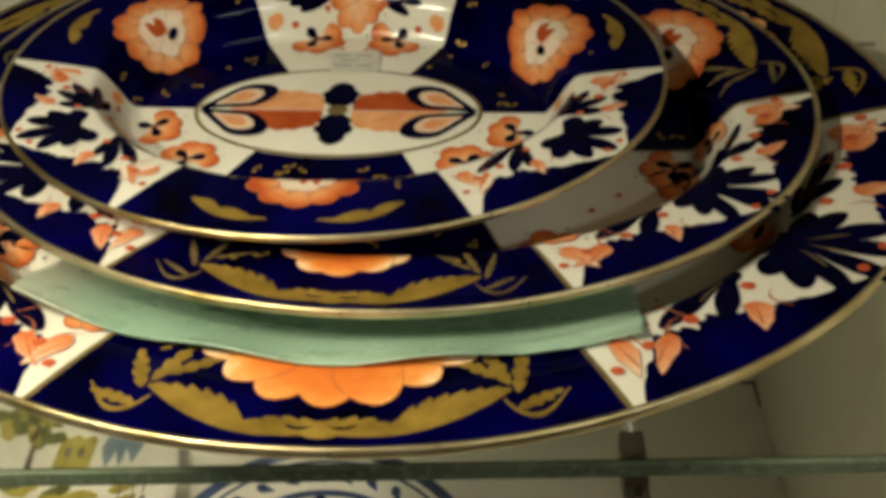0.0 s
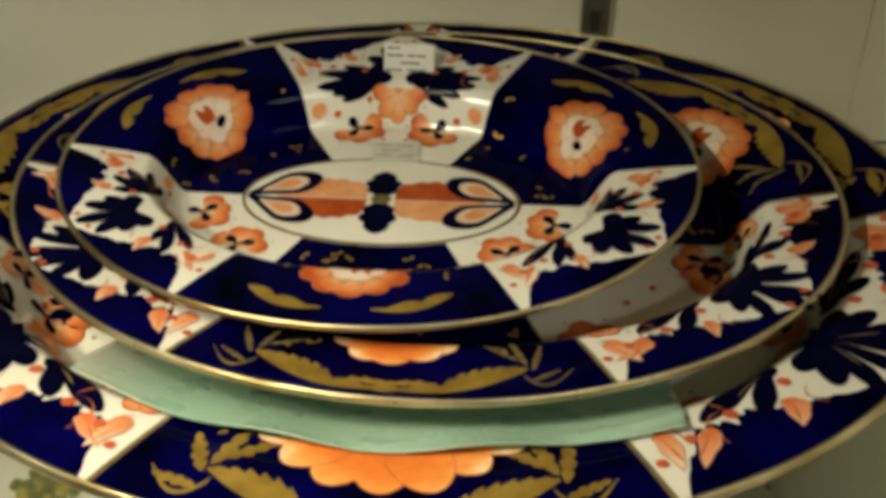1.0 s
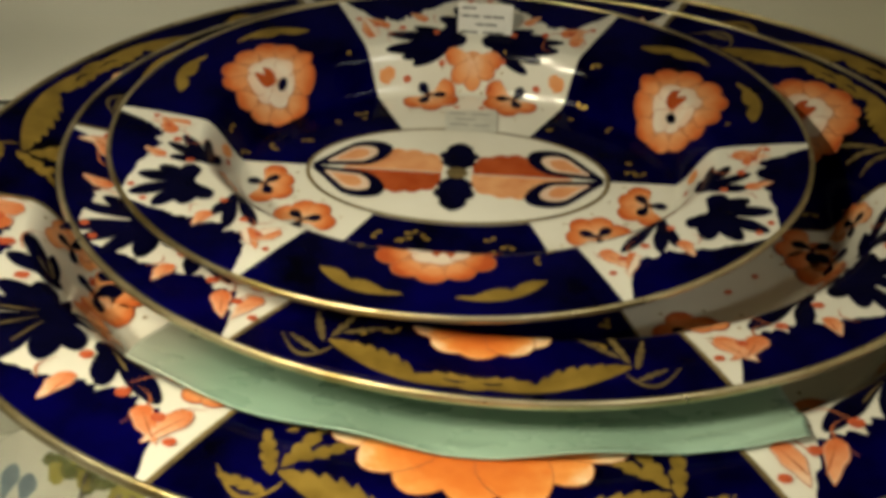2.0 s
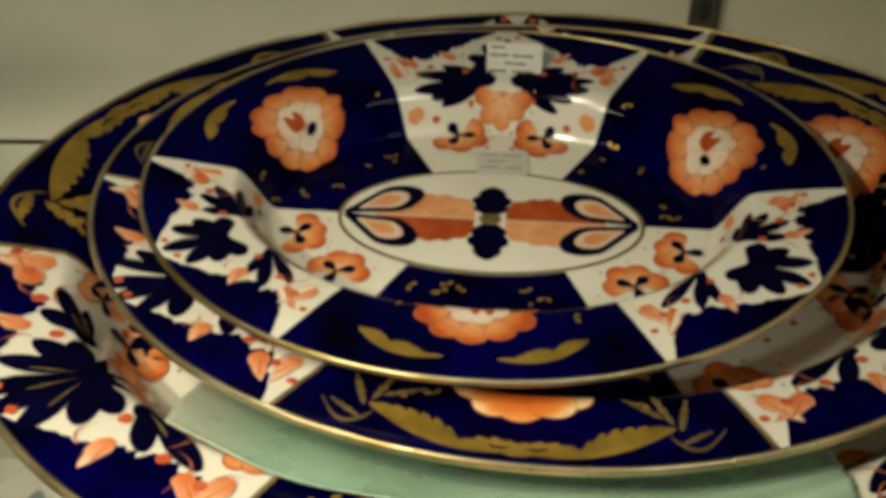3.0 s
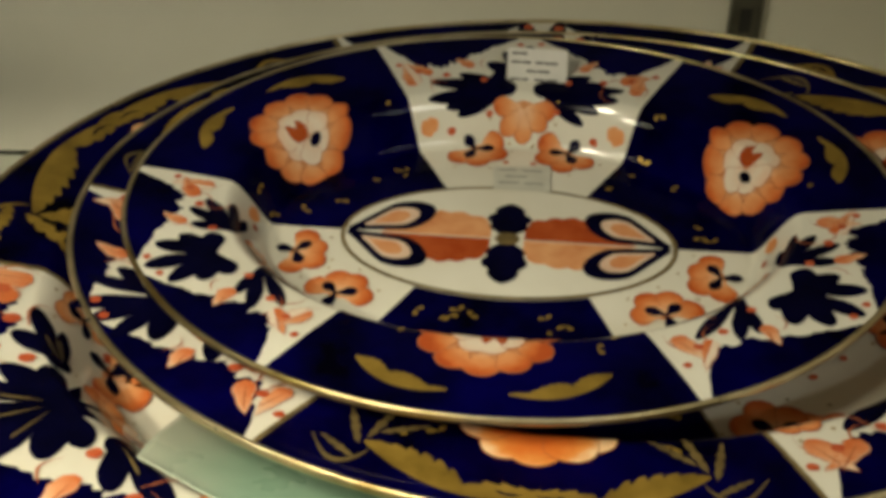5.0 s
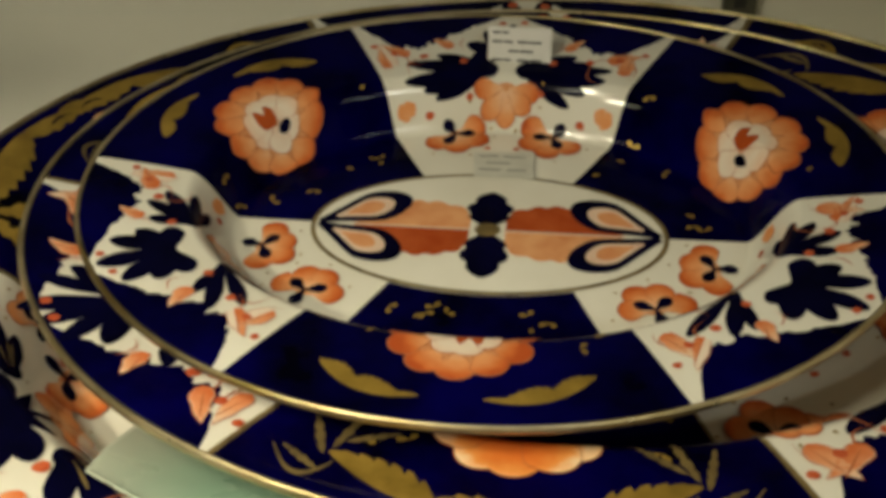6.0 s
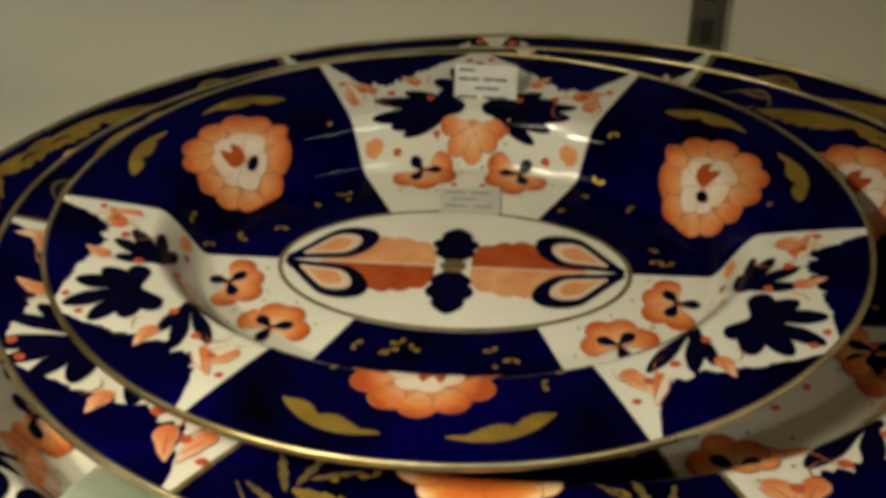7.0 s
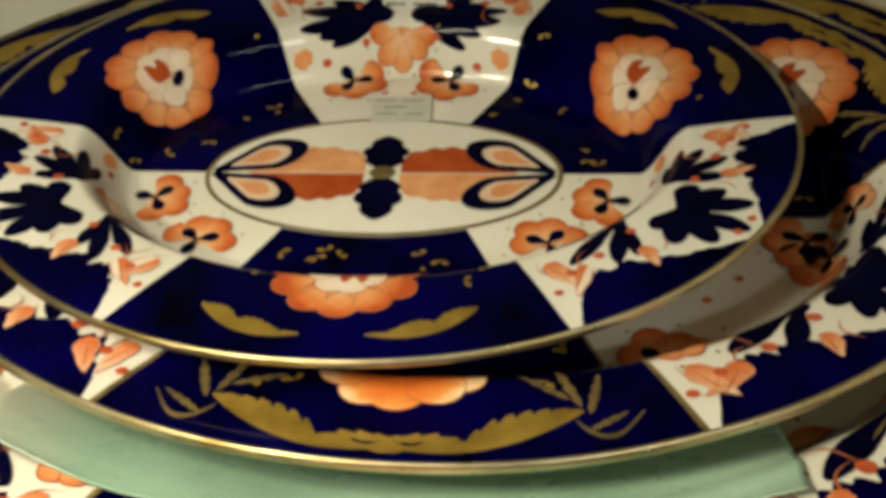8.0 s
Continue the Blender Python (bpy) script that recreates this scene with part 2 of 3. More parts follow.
def cdt(pts, banded, grid):
    """Triangles inside one outline, refined by a grid."""
    from mathutils import geometry
    lo, hi = pts.min(0), pts.max(0)
    gx, gy = np.arange(lo[0] + grid * 0.5, hi[0], grid), np.arange(lo[1] + grid * 0.5, hi[1], grid)
    vs = [Vector(p) for p in pts]
    n = len(vs)
    if len(gx) and len(gy):
        g = np.stack(np.meshgrid(gx, gy), -1).reshape(-1, 2)
        if banded:
            # closer points on the curved side of a platter
            f = np.stack(np.meshgrid(np.arange(lo[0] + grid * 0.25, hi[0], grid / 2), np.arange(lo[1] + grid * 0.25, hi[1], grid / 2)), -1).reshape(-1, 2)
            r, q = radial(f), radial(g)
            g = np.concatenate((g[(q <= 0.54) | (q >= 0.70)], f[(r > 0.54) & (r < 0.70)]))
        # keep the grid points that lie inside the outline
        x, y = g[:, 0:1], g[:, 1:2]
        x0, y0 = pts[:, 0], pts[:, 1]
        x1, y1 = np.roll(x0, -1), np.roll(y0, -1)
        cross = ((y0 > y) != (y1 > y)) & (x < (x1 - x0) * (y - y0) / (y1 - y0 + 1e-15) + x0)
        g = g[cross.sum(1) % 2 == 1]
        vs += [Vector(p) for p in g]
    out = geometry.delaunay_2d_cdt(vs, [], [list(range(n))], 1, 1e-7)
    return np.array([tuple(v) for v in out[0]]), [tuple(f) for f in out[2]]


def paint(name, pts, layer, mat, parent, k, uv=None, label="", grid=0.0019, surf=surface):
    """One painted piece: an outline in the plan of the smallest platter, laid on the curved surface as a thin film of enamel."""
    pts = np.array(pts, float)
    keep = np.hypot(*(pts - np.roll(pts, 1, 0)).T) > 1e-6
    pts = pts[keep]
    if surf is surface:
        fine = []
        for p, q in zip(pts, np.roll(pts, -1, 0)):
            steps = max(1, int(np.hypot(*(q - p)) / 0.0014))
            fine += [p + (q - p) * j / steps for j in range(steps)]
        pts = np.array(fine)
    xy, faces = cdt(pts, surf is surface, grid)
    if not faces:
        return None
    nr = normals(xy, surf)
    co = np.column_stack((xy, surf(xy))) + nr * (0.00014 + 0.00016 * layer)
    nr = nr / np.broadcast_to(k, 3)
    nr = nr / np.linalg.norm(nr, axis=1)[:, None]
    a = [f for f in faces]
    # all faces look up
    fixed = []
    for f in a:
        p, q, r = (xy[i] for i in f[:3])
        fixed.append(f if (q[0] - p[0]) * (r[1] - p[1]) - (q[1] - p[1]) * (r[0] - p[0]) > 0 else f[::-1])
    me = bpy.data.meshes.new(name)
    me.from_pydata([tuple(c) for c in co * k], [], fixed)
    me.polygons.foreach_set("use_smooth", [True] * len(me.polygons))
    me.normals_split_custom_set_from_vertices([tuple(v) for v in nr])
    if uv is not None:
        layer_uv = me.uv_layers.new(name="UVMap")
        val = uv(xy)
        idx = np.zeros(len(me.loops), int)
        me.loops.foreach_get("vertex_index", idx)
        flat = np.column_stack((np.zeros(len(idx)), val[idx])).ravel()
        layer_uv.data.foreach_set("uv", flat)
    me.materials.append(mat)
    ob = new(name, me)
    ob.parent = parent
    return tagged(ob, label)


def ellipse_angle(p, a, b):
    return math.atan2(p[1] / b, p[0] / a)


def panel(c1, c2, i1, i2, d1=0.0, d2=0.0):
    """A map from (u, v) to the plan: u from -1 to 1 clockwise, v from the central oval to the rim."""
    t1, t2 = ellipse_angle(c1, RA, RB) + math.radians(d1), ellipse_angle(c2, RA, RB) + math.radians(d2)
    m1, m2 = ellipse_angle(i1, MA, MB) + math.radians(d1), ellipse_angle(i2, MA, MB) + math.radians(d2)
    t2 -= 2 * math.pi if t2 > t1 else 0
    m2 -= 2 * math.pi if m2 > m1 else 0

    def at(u, v):
        u, v = np.asarray(u, float), np.asarray(v, float)
        if WIDE:
            v = np.interp(v, (0.0, 0.348, 0.548, 1.0), (0.0, 0.48, 0.68, 1.0))
        t, m = t1 + (t2 - t1) * (u + 1) / 2, m1 + (m2 - m1) * (u + 1) / 2
        inner = np.stack((MA * np.cos(m), MB * np.sin(m)), -1)
        outer = np.stack((RA * np.cos(t), RB * np.sin(t)), -1)
        return inner + (outer - inner) * v[..., None]
    return at


CORNERS = [((-.080, .124), (-.037, .044)), ((.081, .124), (.040, .043)), ((.168, .0005), (.078, .0005)),
           ((.080, -.118), (.040, -.036)), ((-.080, -.118), (-.038, -.036)), ((-.168, .0005), (-.078, .0005))]
# hand-painted: by how many degrees each platter's panel edges stray
STRAY = [(0, 0, 0, -0.8, 0.3, 0), (0, 5.7, 3.2, -0.8, 2.8, 2.8), (0, 4.0, 2.2, -4.3, 1.6, 4.5)]


def panels(stray):
    """White panels (back, left, right) and blue panels (left, right, front) of one platter."""
    def between(i, j):
        return panel(CORNERS[i][0], CORNERS[j][0], CORNERS[i][1], CORNERS[j][1], stray[i], stray[j])
    return [between(0, 1), between(4, 5), between(2, 3)], [between(5, 0), between(1, 2), between(3, 4)]


def frame_at(at, u, v):
    """Centre, sideways and outward directions in the plan."""
    c, d = at(u, v), at(u, v + 0.02)
    out = (d - c) / np.linalg.norm(d - c)
    return c, np.array((out[1], -out[0])), out


def place(local, centre, side, out, turn=0.0):
    ca, sa = math.cos(turn), math.sin(turn)
    s, o = ca * side + sa * out, ca * out - sa * side
    local = np.array(local)
    return centre + local[:, :1] * s + local[:, 1:] * o


E_GRID = np.linspace(0, 1.3, 800)
DEV_GRID = np.concatenate(([0.0], np.cumsum(np.hypot(np.diff(E_GRID), np.diff(height(E_GRID)) / 0.155))))


def set_profile(wide):
    """Chooses the wide or the narrow well for what is built next."""
    global EDGE, WELL, WIDE
    EDGE, WELL, WIDE = EDGES[int(wide)], WELLS[int(wide)], wide


def rolled_out(p):
    """From the plan to the surface rolled out flat."""
    q = np.maximum(radial(p), 1e-6)
    return p * (np.interp(q, E_GRID, DEV_GRID) / q)[..., None]


def rolled_in(p):
    plan = p * 0.9
    for _ in range(14):
        q = np.maximum(radial(plan), 1e-6)
        plan = 0.4 * plan + 0.6 * p * (q / np.interp(q, E_GRID, DEV_GRID))[..., None]
    return plan


def lay(local, centre, side, out, turn=0.0):
    """Places an outline on a platter with its true size along the curved surface."""
    return rolled_in(place(local, rolled_out(np.asarray(centre, float)), side, out, turn))


def disc(r, n=14, squash=1.0, rng=None):
    a = np.linspace(0, 2 * math.pi, n, endpoint=False)
    rr = r * (1 + (rng.uniform(-0.08, 0.08, n) if rng is not None else 0))
    return np.stack((rr * np.cos(a), squash * rr * np.sin(a)), 1)


def petal_shape(length, width, start=0.0, n=9, notch=0.0):
    """A rounded petal along +y from start to length."""
    t = 0.5 - 0.5 * np.cos(math.pi * np.linspace(0, 1, n + 3))
    w = width * np.sqrt(np.clip(np.sin(math.pi * np.clip(0.12 + 0.88 * t, 0, 1) ** 1.5), 0, 1)) * (0.35 + 0.65 * np.minimum(t * 1.6, 1))
    y = start + (length - start) * t
    right = np.stack((w, y), 1)
    left = np.stack((-w[::-1], y[::-1]), 1)
    return np.concatenate((right, left[1:]))


def drop_shape(length, width, n=10):
    """A pointed leaf along +y, widest near its foot."""
    t = np.linspace(0, 1, n)
    w = width * np.sin(math.pi * t ** 0.55) ** 0.8
    return np.concatenate((np.stack((w, length * t), 1), np.stack((-w[::-1], length * t[::-1]), 1)[1:-1]))


def lobed_leaf(length, width, lobes, depth=0.45, n=12, base=0.16):
    """An oak-like leaf along +y with rounded lobes on both sides."""
    t = np.linspace(0, 1, lobes * n)
    env = width * (np.sin(math.pi * np.clip(t, 0, 1) ** 0.85)) ** 0.7 + base * width * (1 - t)
    wave = 1 - depth + depth * np.abs(np.sin(math.pi * lobes * t)) ** 0.6
    y = length * t + 0.10 * length * (wave - 1)
    right = np.stack((env * wave, y), 1)
    left = np.stack((-env[::-1] * wave[::-1], y[::-1]), 1)
    return np.concatenate((right, left[1:-1]))


def blue_leaf(c, side, out, length, fingers, first, last, finger, parent, k, rng, core):
    """A dark blue leaf of rounded fingers that fan out from one root between two angles."""
    leaf = paint("blue_leaf", lay(disc(core, 16, 1.15) + (0, core * 0.95), c, side, out, math.radians(0.5 * (first + last))), 1, NAVY, parent, k, label="dark blue fingered leaf")
    for i in range(fingers):
        t = i / (fingers - 1)
        a = math.radians(first + (last - first) * t + rng.uniform(-4, 4))
        ln = length * (0.70 + 0.32 * math.sin(math.pi * t)) * rng.uniform(0.90, 1.08)
        paint("finger", lay(petal_shape(ln, finger * rng.uniform(0.9, 1.1), 0.0, 10), c, side, out, a), 1.3 + 0.45 * (i % 2), NAVY, leaf, k)
    for a in (first * 0.4, 0.0, last * 0.4) if k[0] > 1.5 else ():
        paint("leaf_rib", lay(petal_shape(length * 0.55, 0.0004, length * 0.15, 6), c, side, out, math.radians(a)), 2.3, GILTLINE, leaf, k)
    return leaf


BLOOM = (1.10, 1.02, 0.56)       # how wide, how far outwards and how far inwards a large flower reaches for its radius


def lay_bloom(local, centre, side, out, turn=0.0):
    """Places an outline of a large flower, whose inner half lies on the steep side of the well."""
    ca, sa = math.cos(turn), math.sin(turn)
    x, y = local[:, 0] * ca - local[:, 1] * sa, local[:, 0] * sa + local[:, 1] * ca
    # on the side towards the viewer's edge of the dish the inner petals are drawn shorter
    near = np.clip(x * (1 if side[1] < 0 else -1) / np.maximum(np.hypot(x, y), 1e-6), 0, 1)
    y = np.where(y > 0, y * BLOOM[1], y * BLOOM[2] * (1 - 0.42 * near))
    return centre + x[:, None] * BLOOM[0] * side + y[:, None] * out


def petal_ring(name, centre, side, out, radius, start, count, width, layer, mat, parent, k, rng, uv, line=0.0007, first=0.0, put=lay):
    """Petals round a centre, every second one over its neighbours, each with a thin red outline."""
    for i in range(count):
        a = first + 2 * math.pi * (i + rng.uniform(-0.10, 0.10)) / count
        r = radius * rng.uniform(0.97, 1.03)
        ly = layer + (1.1 if i % 2 else 0)
        paint("outline", put(petal_shape(r, width, start, 10), centre, side, out, a), ly, OUTLINE, parent, k)
        paint(name, put(petal_shape(r - line, width - line * 0.8, start + line, 10), centre, side, out, a), ly + 0.5, mat, parent, k, uv)


def flower(centre, side, out, radius, petals, parent, k, rng, layer=2, mat=None, fan=False, front=False):
    """A round flower: ring of petals, pale inner petals and a bud; fan: long petals from the middle."""
    put = lay if fan or front else lay_bloom
    fl = paint("flower", put(disc(radius * 0.72, 24), centre, side, out), layer, PEACH, parent, k, label="orange flower painted in iron-red enamel")

    def radial(xy):
        d = xy - centre
        x, y = d @ side, d @ out
        if put is lay_bloom:
            x, y = x / BLOOM[0], np.where(y > 0, y / BLOOM[1], y / BLOOM[2])
        return np.clip(np.hypot(x, y) / radius, 0, 1) ** 1.5
    w = radius * math.sin(math.pi / petals) * (0.97 if not fan else 1.25)
    petal_ring("petal", centre, side, out, radius, radius * (0.08 if fan else 0.40), petals, w, layer + 1, mat or PETAL, fl, k, rng, radial, 0.0003 if fan else 0.0006, put=put)
    if not fan:
        petal_ring("inner_petal", centre, side, out, radius * 0.54, radius * 0.05, 7, radius * 0.225, layer + 3.2, PALE, fl, k, rng,
                   lambda xy: np.clip(np.hypot(*(xy - centre).T) / (radius * 0.6), 0, 1), 0.0004, 0.3, put)
        off = np.array((-0.10, 0.13)) * radius
        paint("bud", put(disc(radius * 0.19, 12) + off, centre, side, out), layer + 5.4, BRICKRED, fl, k)
        paint("bud_cup", put(petal_shape(radius * 0.24, radius * 0.11, 0.0, 7) + off + (0, radius * 0.02), centre, side, out), layer + 6, PALE, fl, k, lambda xy: np.full(len(xy), 0.5))
        paint("pip", put(disc(radius * 0.13, 10, 0.8) + (radius * 0.12, -radius * 0.17), centre, side, out), layer + 6, NAVY, fl, k)
    return fl


def blossom(c, side, out, radius, parent, k, rng, turn, trefoil=True, lobes=4):
    """Orange lobes that fan out from one side of a dark trefoil."""
    wide = 0.40 if lobes < 5 else 0.31
    fl = paint("blossom", lay(disc(radius * 0.5, 16) + (0, radius * 0.35), c, side, out, turn), 2, PEACH, parent, k, label="small orange blossom with dark blue trefoil")

    def radial(xy):
        return np.clip(np.hypot(*(xy - c).T) / radius, 0, 1)
    for i in range(lobes):
        a = turn + math.radians(-82 + 164 * i / (lobes - 1) + rng.uniform(-5, 5))
        r = radius * rng.uniform(0.92, 1.08)
        ly = 2.6 + 1.0 * (i % 2)
        paint("outline", lay(petal_shape(r, radius * wide, radius * 0.10, 9), c, side, out, a), ly, OUTLINE, fl, k)
        paint("petal", lay(petal_shape(r - 0.0005, radius * wide - 0.0005, radius * 0.10, 9), c, side, out, a), ly + 0.5, PETAL, fl, k, radial)
        paint("stamen", lay(disc(0.0007, 8) + (0.0, radius * 1.14), c, side, out, a + 0.3), 2, GILT, fl, k)
    if trefoil:
        for i in range(3):
            a = turn + math.radians(60 + 120 * i + rng.uniform(-8, 8))
            paint("trefoil_leaf", lay(petal_shape(radius * 0.58, radius * 0.18, 0.0, 8), c, side, out, a), 4.8 + 0.3 * i, NAVY, fl, k)
    return fl


def lobe_edge(at, s, rng, rich):
    """A cobalt patch on the rim whose inner edge is scalloped like a cloud; s: which half of the panel."""
    u = np.linspace(0.07, 0.96, 110)
    env = (0.225, 0.30, 0.30)[rich] * np.minimum(1, (u - 0.07) / 0.50) ** 0.95 * np.minimum(1, (0.96 - u) / 0.17) ** 0.8
    scal = 0.86 + 0.20 * np.abs(np.sin(math.pi * (u * (6.3, 5.7, 5.1)[rich] + rng.uniform()))) ** 0.6 + 0.10 * np.abs(np.sin(math.pi * (u * 19 + rng.uniform())))
    inner = at(s * u, 0.985 - env * scal)
    outer = at(s * u[::-1], np.full(110, 0.994))
    return np.concatenate((inner, outer[1:-1]))


def gilt_scroll(at, s, u0, u1, v_out, thick, rng, curl=0.10):
    """A gilt acanthus leaf along the rim: smooth outer edge, inner edge of two toothed lobes with a notch between, the tail curling inwards."""
    t = np.linspace(0, 1, 150)
    u = u0 + (u1 - u0) * t
    cut = 0.46 + rng.uniform(-0.03, 0.03)
    first = 0.62 * np.sin(math.pi * np.clip(t / cut, 0, 1) ** 1.25) ** 0.7
    last = 1.0 * np.sin(math.pi * np.clip((t - cut + 0.05) / (1.05 - cut), 0, 1) ** 0.72) ** 0.75
    lobe = np.maximum(np.where(t < cut, first, 0), np.where(t > cut - 0.05, last, 0))
    saw = 1 - 0.24 * (1 - (t * 11.5 + rng.uniform()) % 1.0) ** 1.4 - 0.05 * np.abs(np.sin(40 * t))
    mid = v_out - curl * np.clip((t - 0.35) / 0.65, 0, 1) ** 1.7 - 0.035 * np.clip(1 - t / 0.25, 0, 1) ** 1.5
    inner = at(s * u, mid - thick * (lobe * saw + 0.06))
    outer = at(s * u[::-1], (mid + thick * 0.10 * np.sin(math.pi * t))[::-1])
    return np.concatenate((inner, outer[1:-1]))


def gilt_wing(at, s, u0, u1, v_tip, v_end, thick, rng):
    """A short gilt leaf with a broad torn outer end that tapers to a point near the middle of the panel."""
    t = np.linspace(0, 1, 110)
    u = u0 + (u1 - u0) * t
    mid = v_tip + (v_end - v_tip) * t ** 2.2 + 0.02 * np.sin(math.pi * t)
    env = np.sin(math.pi * (0.03 + 0.94 * t) ** 1.25) ** 0.8
    big = 0.50 + 0.50 * np.abs(np.cos(math.pi * (t * 2.35 + 0.12 * rng.uniform()))) ** 0.8
    saw = 1 - 0.16 * ((t * 13 + rng.uniform()) % 1.0)
    inner = at(s * u, mid - thick * env * big * saw)
    outer = at(s * u[::-1], (mid + thick * 0.22 * env)[::-1])
    return np.concatenate((inner, outer[1:-1]))


def platter(centre, z, k, narrow, turn, label, seed, rich):
    rng = np.random.default_rng(seed)
    set_profile(rich > 0)
    k = np.array((k, k * narrow, k))
    e = tagged(new("platter"), label, "platter", "stack of platters")
    e.matrix_world = pose(centre[0], centre[1], z, 0, 0, turn)
    # body: one closed shell, well to flange, rolled rim, underside and foot ring
    n, th = 192, 0.0040
    ang = np.linspace(0, 2 * math.pi, n, endpoint=False)
    circle = np.stack((np.cos(ang), np.sin(ang)), 1)

    def ring(q):
        """Plan of the line of equal radial coordinate."""
        if q < 0.55:
            a, b = WELL[0] * q / 0.55, WELL[1] * q / 0.55
        elif q < 0.68:
            t = (q - 0.55) / 0.13
            a, b = WELL[0] + (EDGE[0] - WELL[0]) * t, WELL[1] + (EDGE[1] - WELL[1]) * t
        else:
            t = (q - 0.68) / 0.32
            a, b = EDGE[0] + (RA - EDGE[0]) * t, EDGE[1] + (RB - EDGE[1]) * t
        return circle * (a, b)
    levels = [0.03 + 0.50 * i / 12 for i in range(13)] + [0.54 + 0.16 * i / 60 for i in range(61)] + [0.70 + 0.30 * i / 24 for i in range(1, 25)]
    rings = [np.column_stack((ring(q), surface(ring(q) * 0.99999))) for q in levels]
    for grow, z_lip in ((1.003, 0.0296), (1.004, 0.0286), (1.002, 0.0274), (0.995, 0.0264)):
        rings.append(np.column_stack((circle * (RA * grow, RB * grow), np.full(n, z_lip))))
    for q in np.linspace(0.97, 0.58, 40):
        rings.append(np.column_stack((ring(q), height(np.full(n, q + 0.012)) - th)))
    foot = -0.0125 if rich < 2 else -0.0060
    for q, z_foot in ((0.555, -th + 0.001), (0.545, foot + 0.001), (0.535, foot), (0.515, foot), (0.505, foot + 0.001), (0.495, -th), (0.25, -th), (0.03, -th)):
        rings.append(np.column_stack((ring(q), np.full(n, z_foot))))
    verts = [(0, 0, 0)]
    for r in rings:
        verts += [tuple(v) for v in r * k]
    verts.append((0, 0, -th * k[2]))
    faces = [(0, 1 + i, 1 + (i + 1) % n) for i in range(n)]
    for j in range(len(rings) - 1):
        b0, b1 = 1 + j * n, 1 + (j + 1) * n
        faces += [(b0 + i, b1 + i, b1 + (i + 1) % n, b0 + (i + 1) % n) for i in range(n)]
    last, b0 = len(verts) - 1, 1 + (len(rings) - 1) * n
    faces += [(b0 + i, last, b0 + (i + 1) % n) for i in range(n)]
    mesh_object("body", verts, faces, GLAZE, e)
    # gilt rim: a flat rounded band on the lip
    prof = [(0.9930, 0.0302), (0.9950, 0.0305), (0.9975, 0.0309), (1.0030, 0.0307), (1.0066, 0.0294), (1.0064, 0.0278), (1.0030, 0.0274), (0.995, 0.0296)]
    verts, m = [], len(prof)
    for i, a in enumerate(ang):
        wob = 1 + 0.0007 * math.sin(7 * a + seed) + 0.0005 * math.sin(13 * a)
        verts += [(k[0] * r * wob * RA * math.cos(a), k[1] * r * wob * RB * math.sin(a), k[2] * h) for r, h in prof]
    faces = [(i * m + j, ((i + 1) % n) * m + j, ((i + 1) % n) * m + (j + 1) % m, i * m + (j + 1) % m) for i in range(n) for j in range(m)]
    mesh_object("gilt_rim", verts, faces, RIM, e)

    # blue panels with flower and gilding
    white_panels, blue_panels = panels(STRAY[rich])
    for spot, at in enumerate(blue_panels):
        us = np.linspace(-1, 1, 40)
        vs = np.linspace(0.0, 0.994, 30)
        outline = np.concatenate((at(us, np.full(40, 0.994)), at(np.full(29, 1.0), vs[::-1][1:]), at(us[::-1][1:], np.zeros(39)), at(np.full(28, -1.0), vs[1:-1])))
        blue = paint("blue_panel", outline, 0, COBALT, e, k, label="cobalt blue panel with gilt leaves")
        for s in (-1, 1):
            w = 0.014
            edge = np.concatenate((at(np.full(30, s * (1 - w)), np.linspace(0, 0.994, 30)), at(np.full(30, s * (1 + w * 0.6)), np.linspace(0.994, 0, 30))))
            paint("gilt_line", edge, 1, GILTLINE if rich else GLAZE, blue, k)
        c, side, out = frame_at(at, (0.03, 0.11, 0.0)[spot], ((0.49, 0.49, 0.50), (0.52, 0.52, 0.45), (0.50, 0.50, 0.40))[rich][spot])
        big = (0.98 if spot == 2 else 0.95, 0.84 if spot == 2 else 0.80, 1.42 if spot == 2 else 0.84)[rich]
        fan = rich == 2 or (rich == 1 and spot == 2)
        flower(c, side * (1.18 if spot == 2 else 1.0), out, 0.0275 * big, (13, 13, 17 if rich == 2 else 11)[spot] if fan else 11, e, k, rng, fan=fan, front=spot == 2, mat=FANPETAL if fan else None)
        for s in (-1, 1):
            if rich == 0:
                paint("gilt_leaf", gilt_wing(at, s, 0.14, 0.66, 0.865, 0.77, 0.085, rng), 1, GILT, blue, k)
            else:
                paint("gilt_leaf", gilt_scroll(at, s, -0.07, 0.66, 0.925, 0.150, rng, 0.17), 1 + 0.4 * (s > 0), GILT, blue, k)
                paint("gilt_shadow", gilt_wing(at, s, 0.02, 0.12, 0.880, 0.880, 0.016, rng), 2.2, NAVY, blue, k)
                # acanthus fronds that branch from the tail of the scroll, and its curling tip
                for u, v, ln, w, lean in ((0.68, 0.76, 0.0190, 0.0021, -0.55), (0.655, 0.71, 0.0190, 0.0023, 0.10), (0.62, 0.66, 0.0170, 0.0020, 0.85), (0.66, 0.86, 0.0140, 0.0018, -1.35)):
                    cc, sd, ot = frame_at(at, s * u, v)
                    paint("gilt_frond", lay(lobed_leaf(ln * rng.uniform(0.9, 1.1), w * (0.6 if rich == 1 else 1.0), 4, 0.65, base=0.3), cc, sd * s, -ot, lean + rng.uniform(-0.15, 0.15)), 1.2, GILTLINE if rich == 1 else GILT, blue, k)
                ts = np.linspace(0, 1, 30)
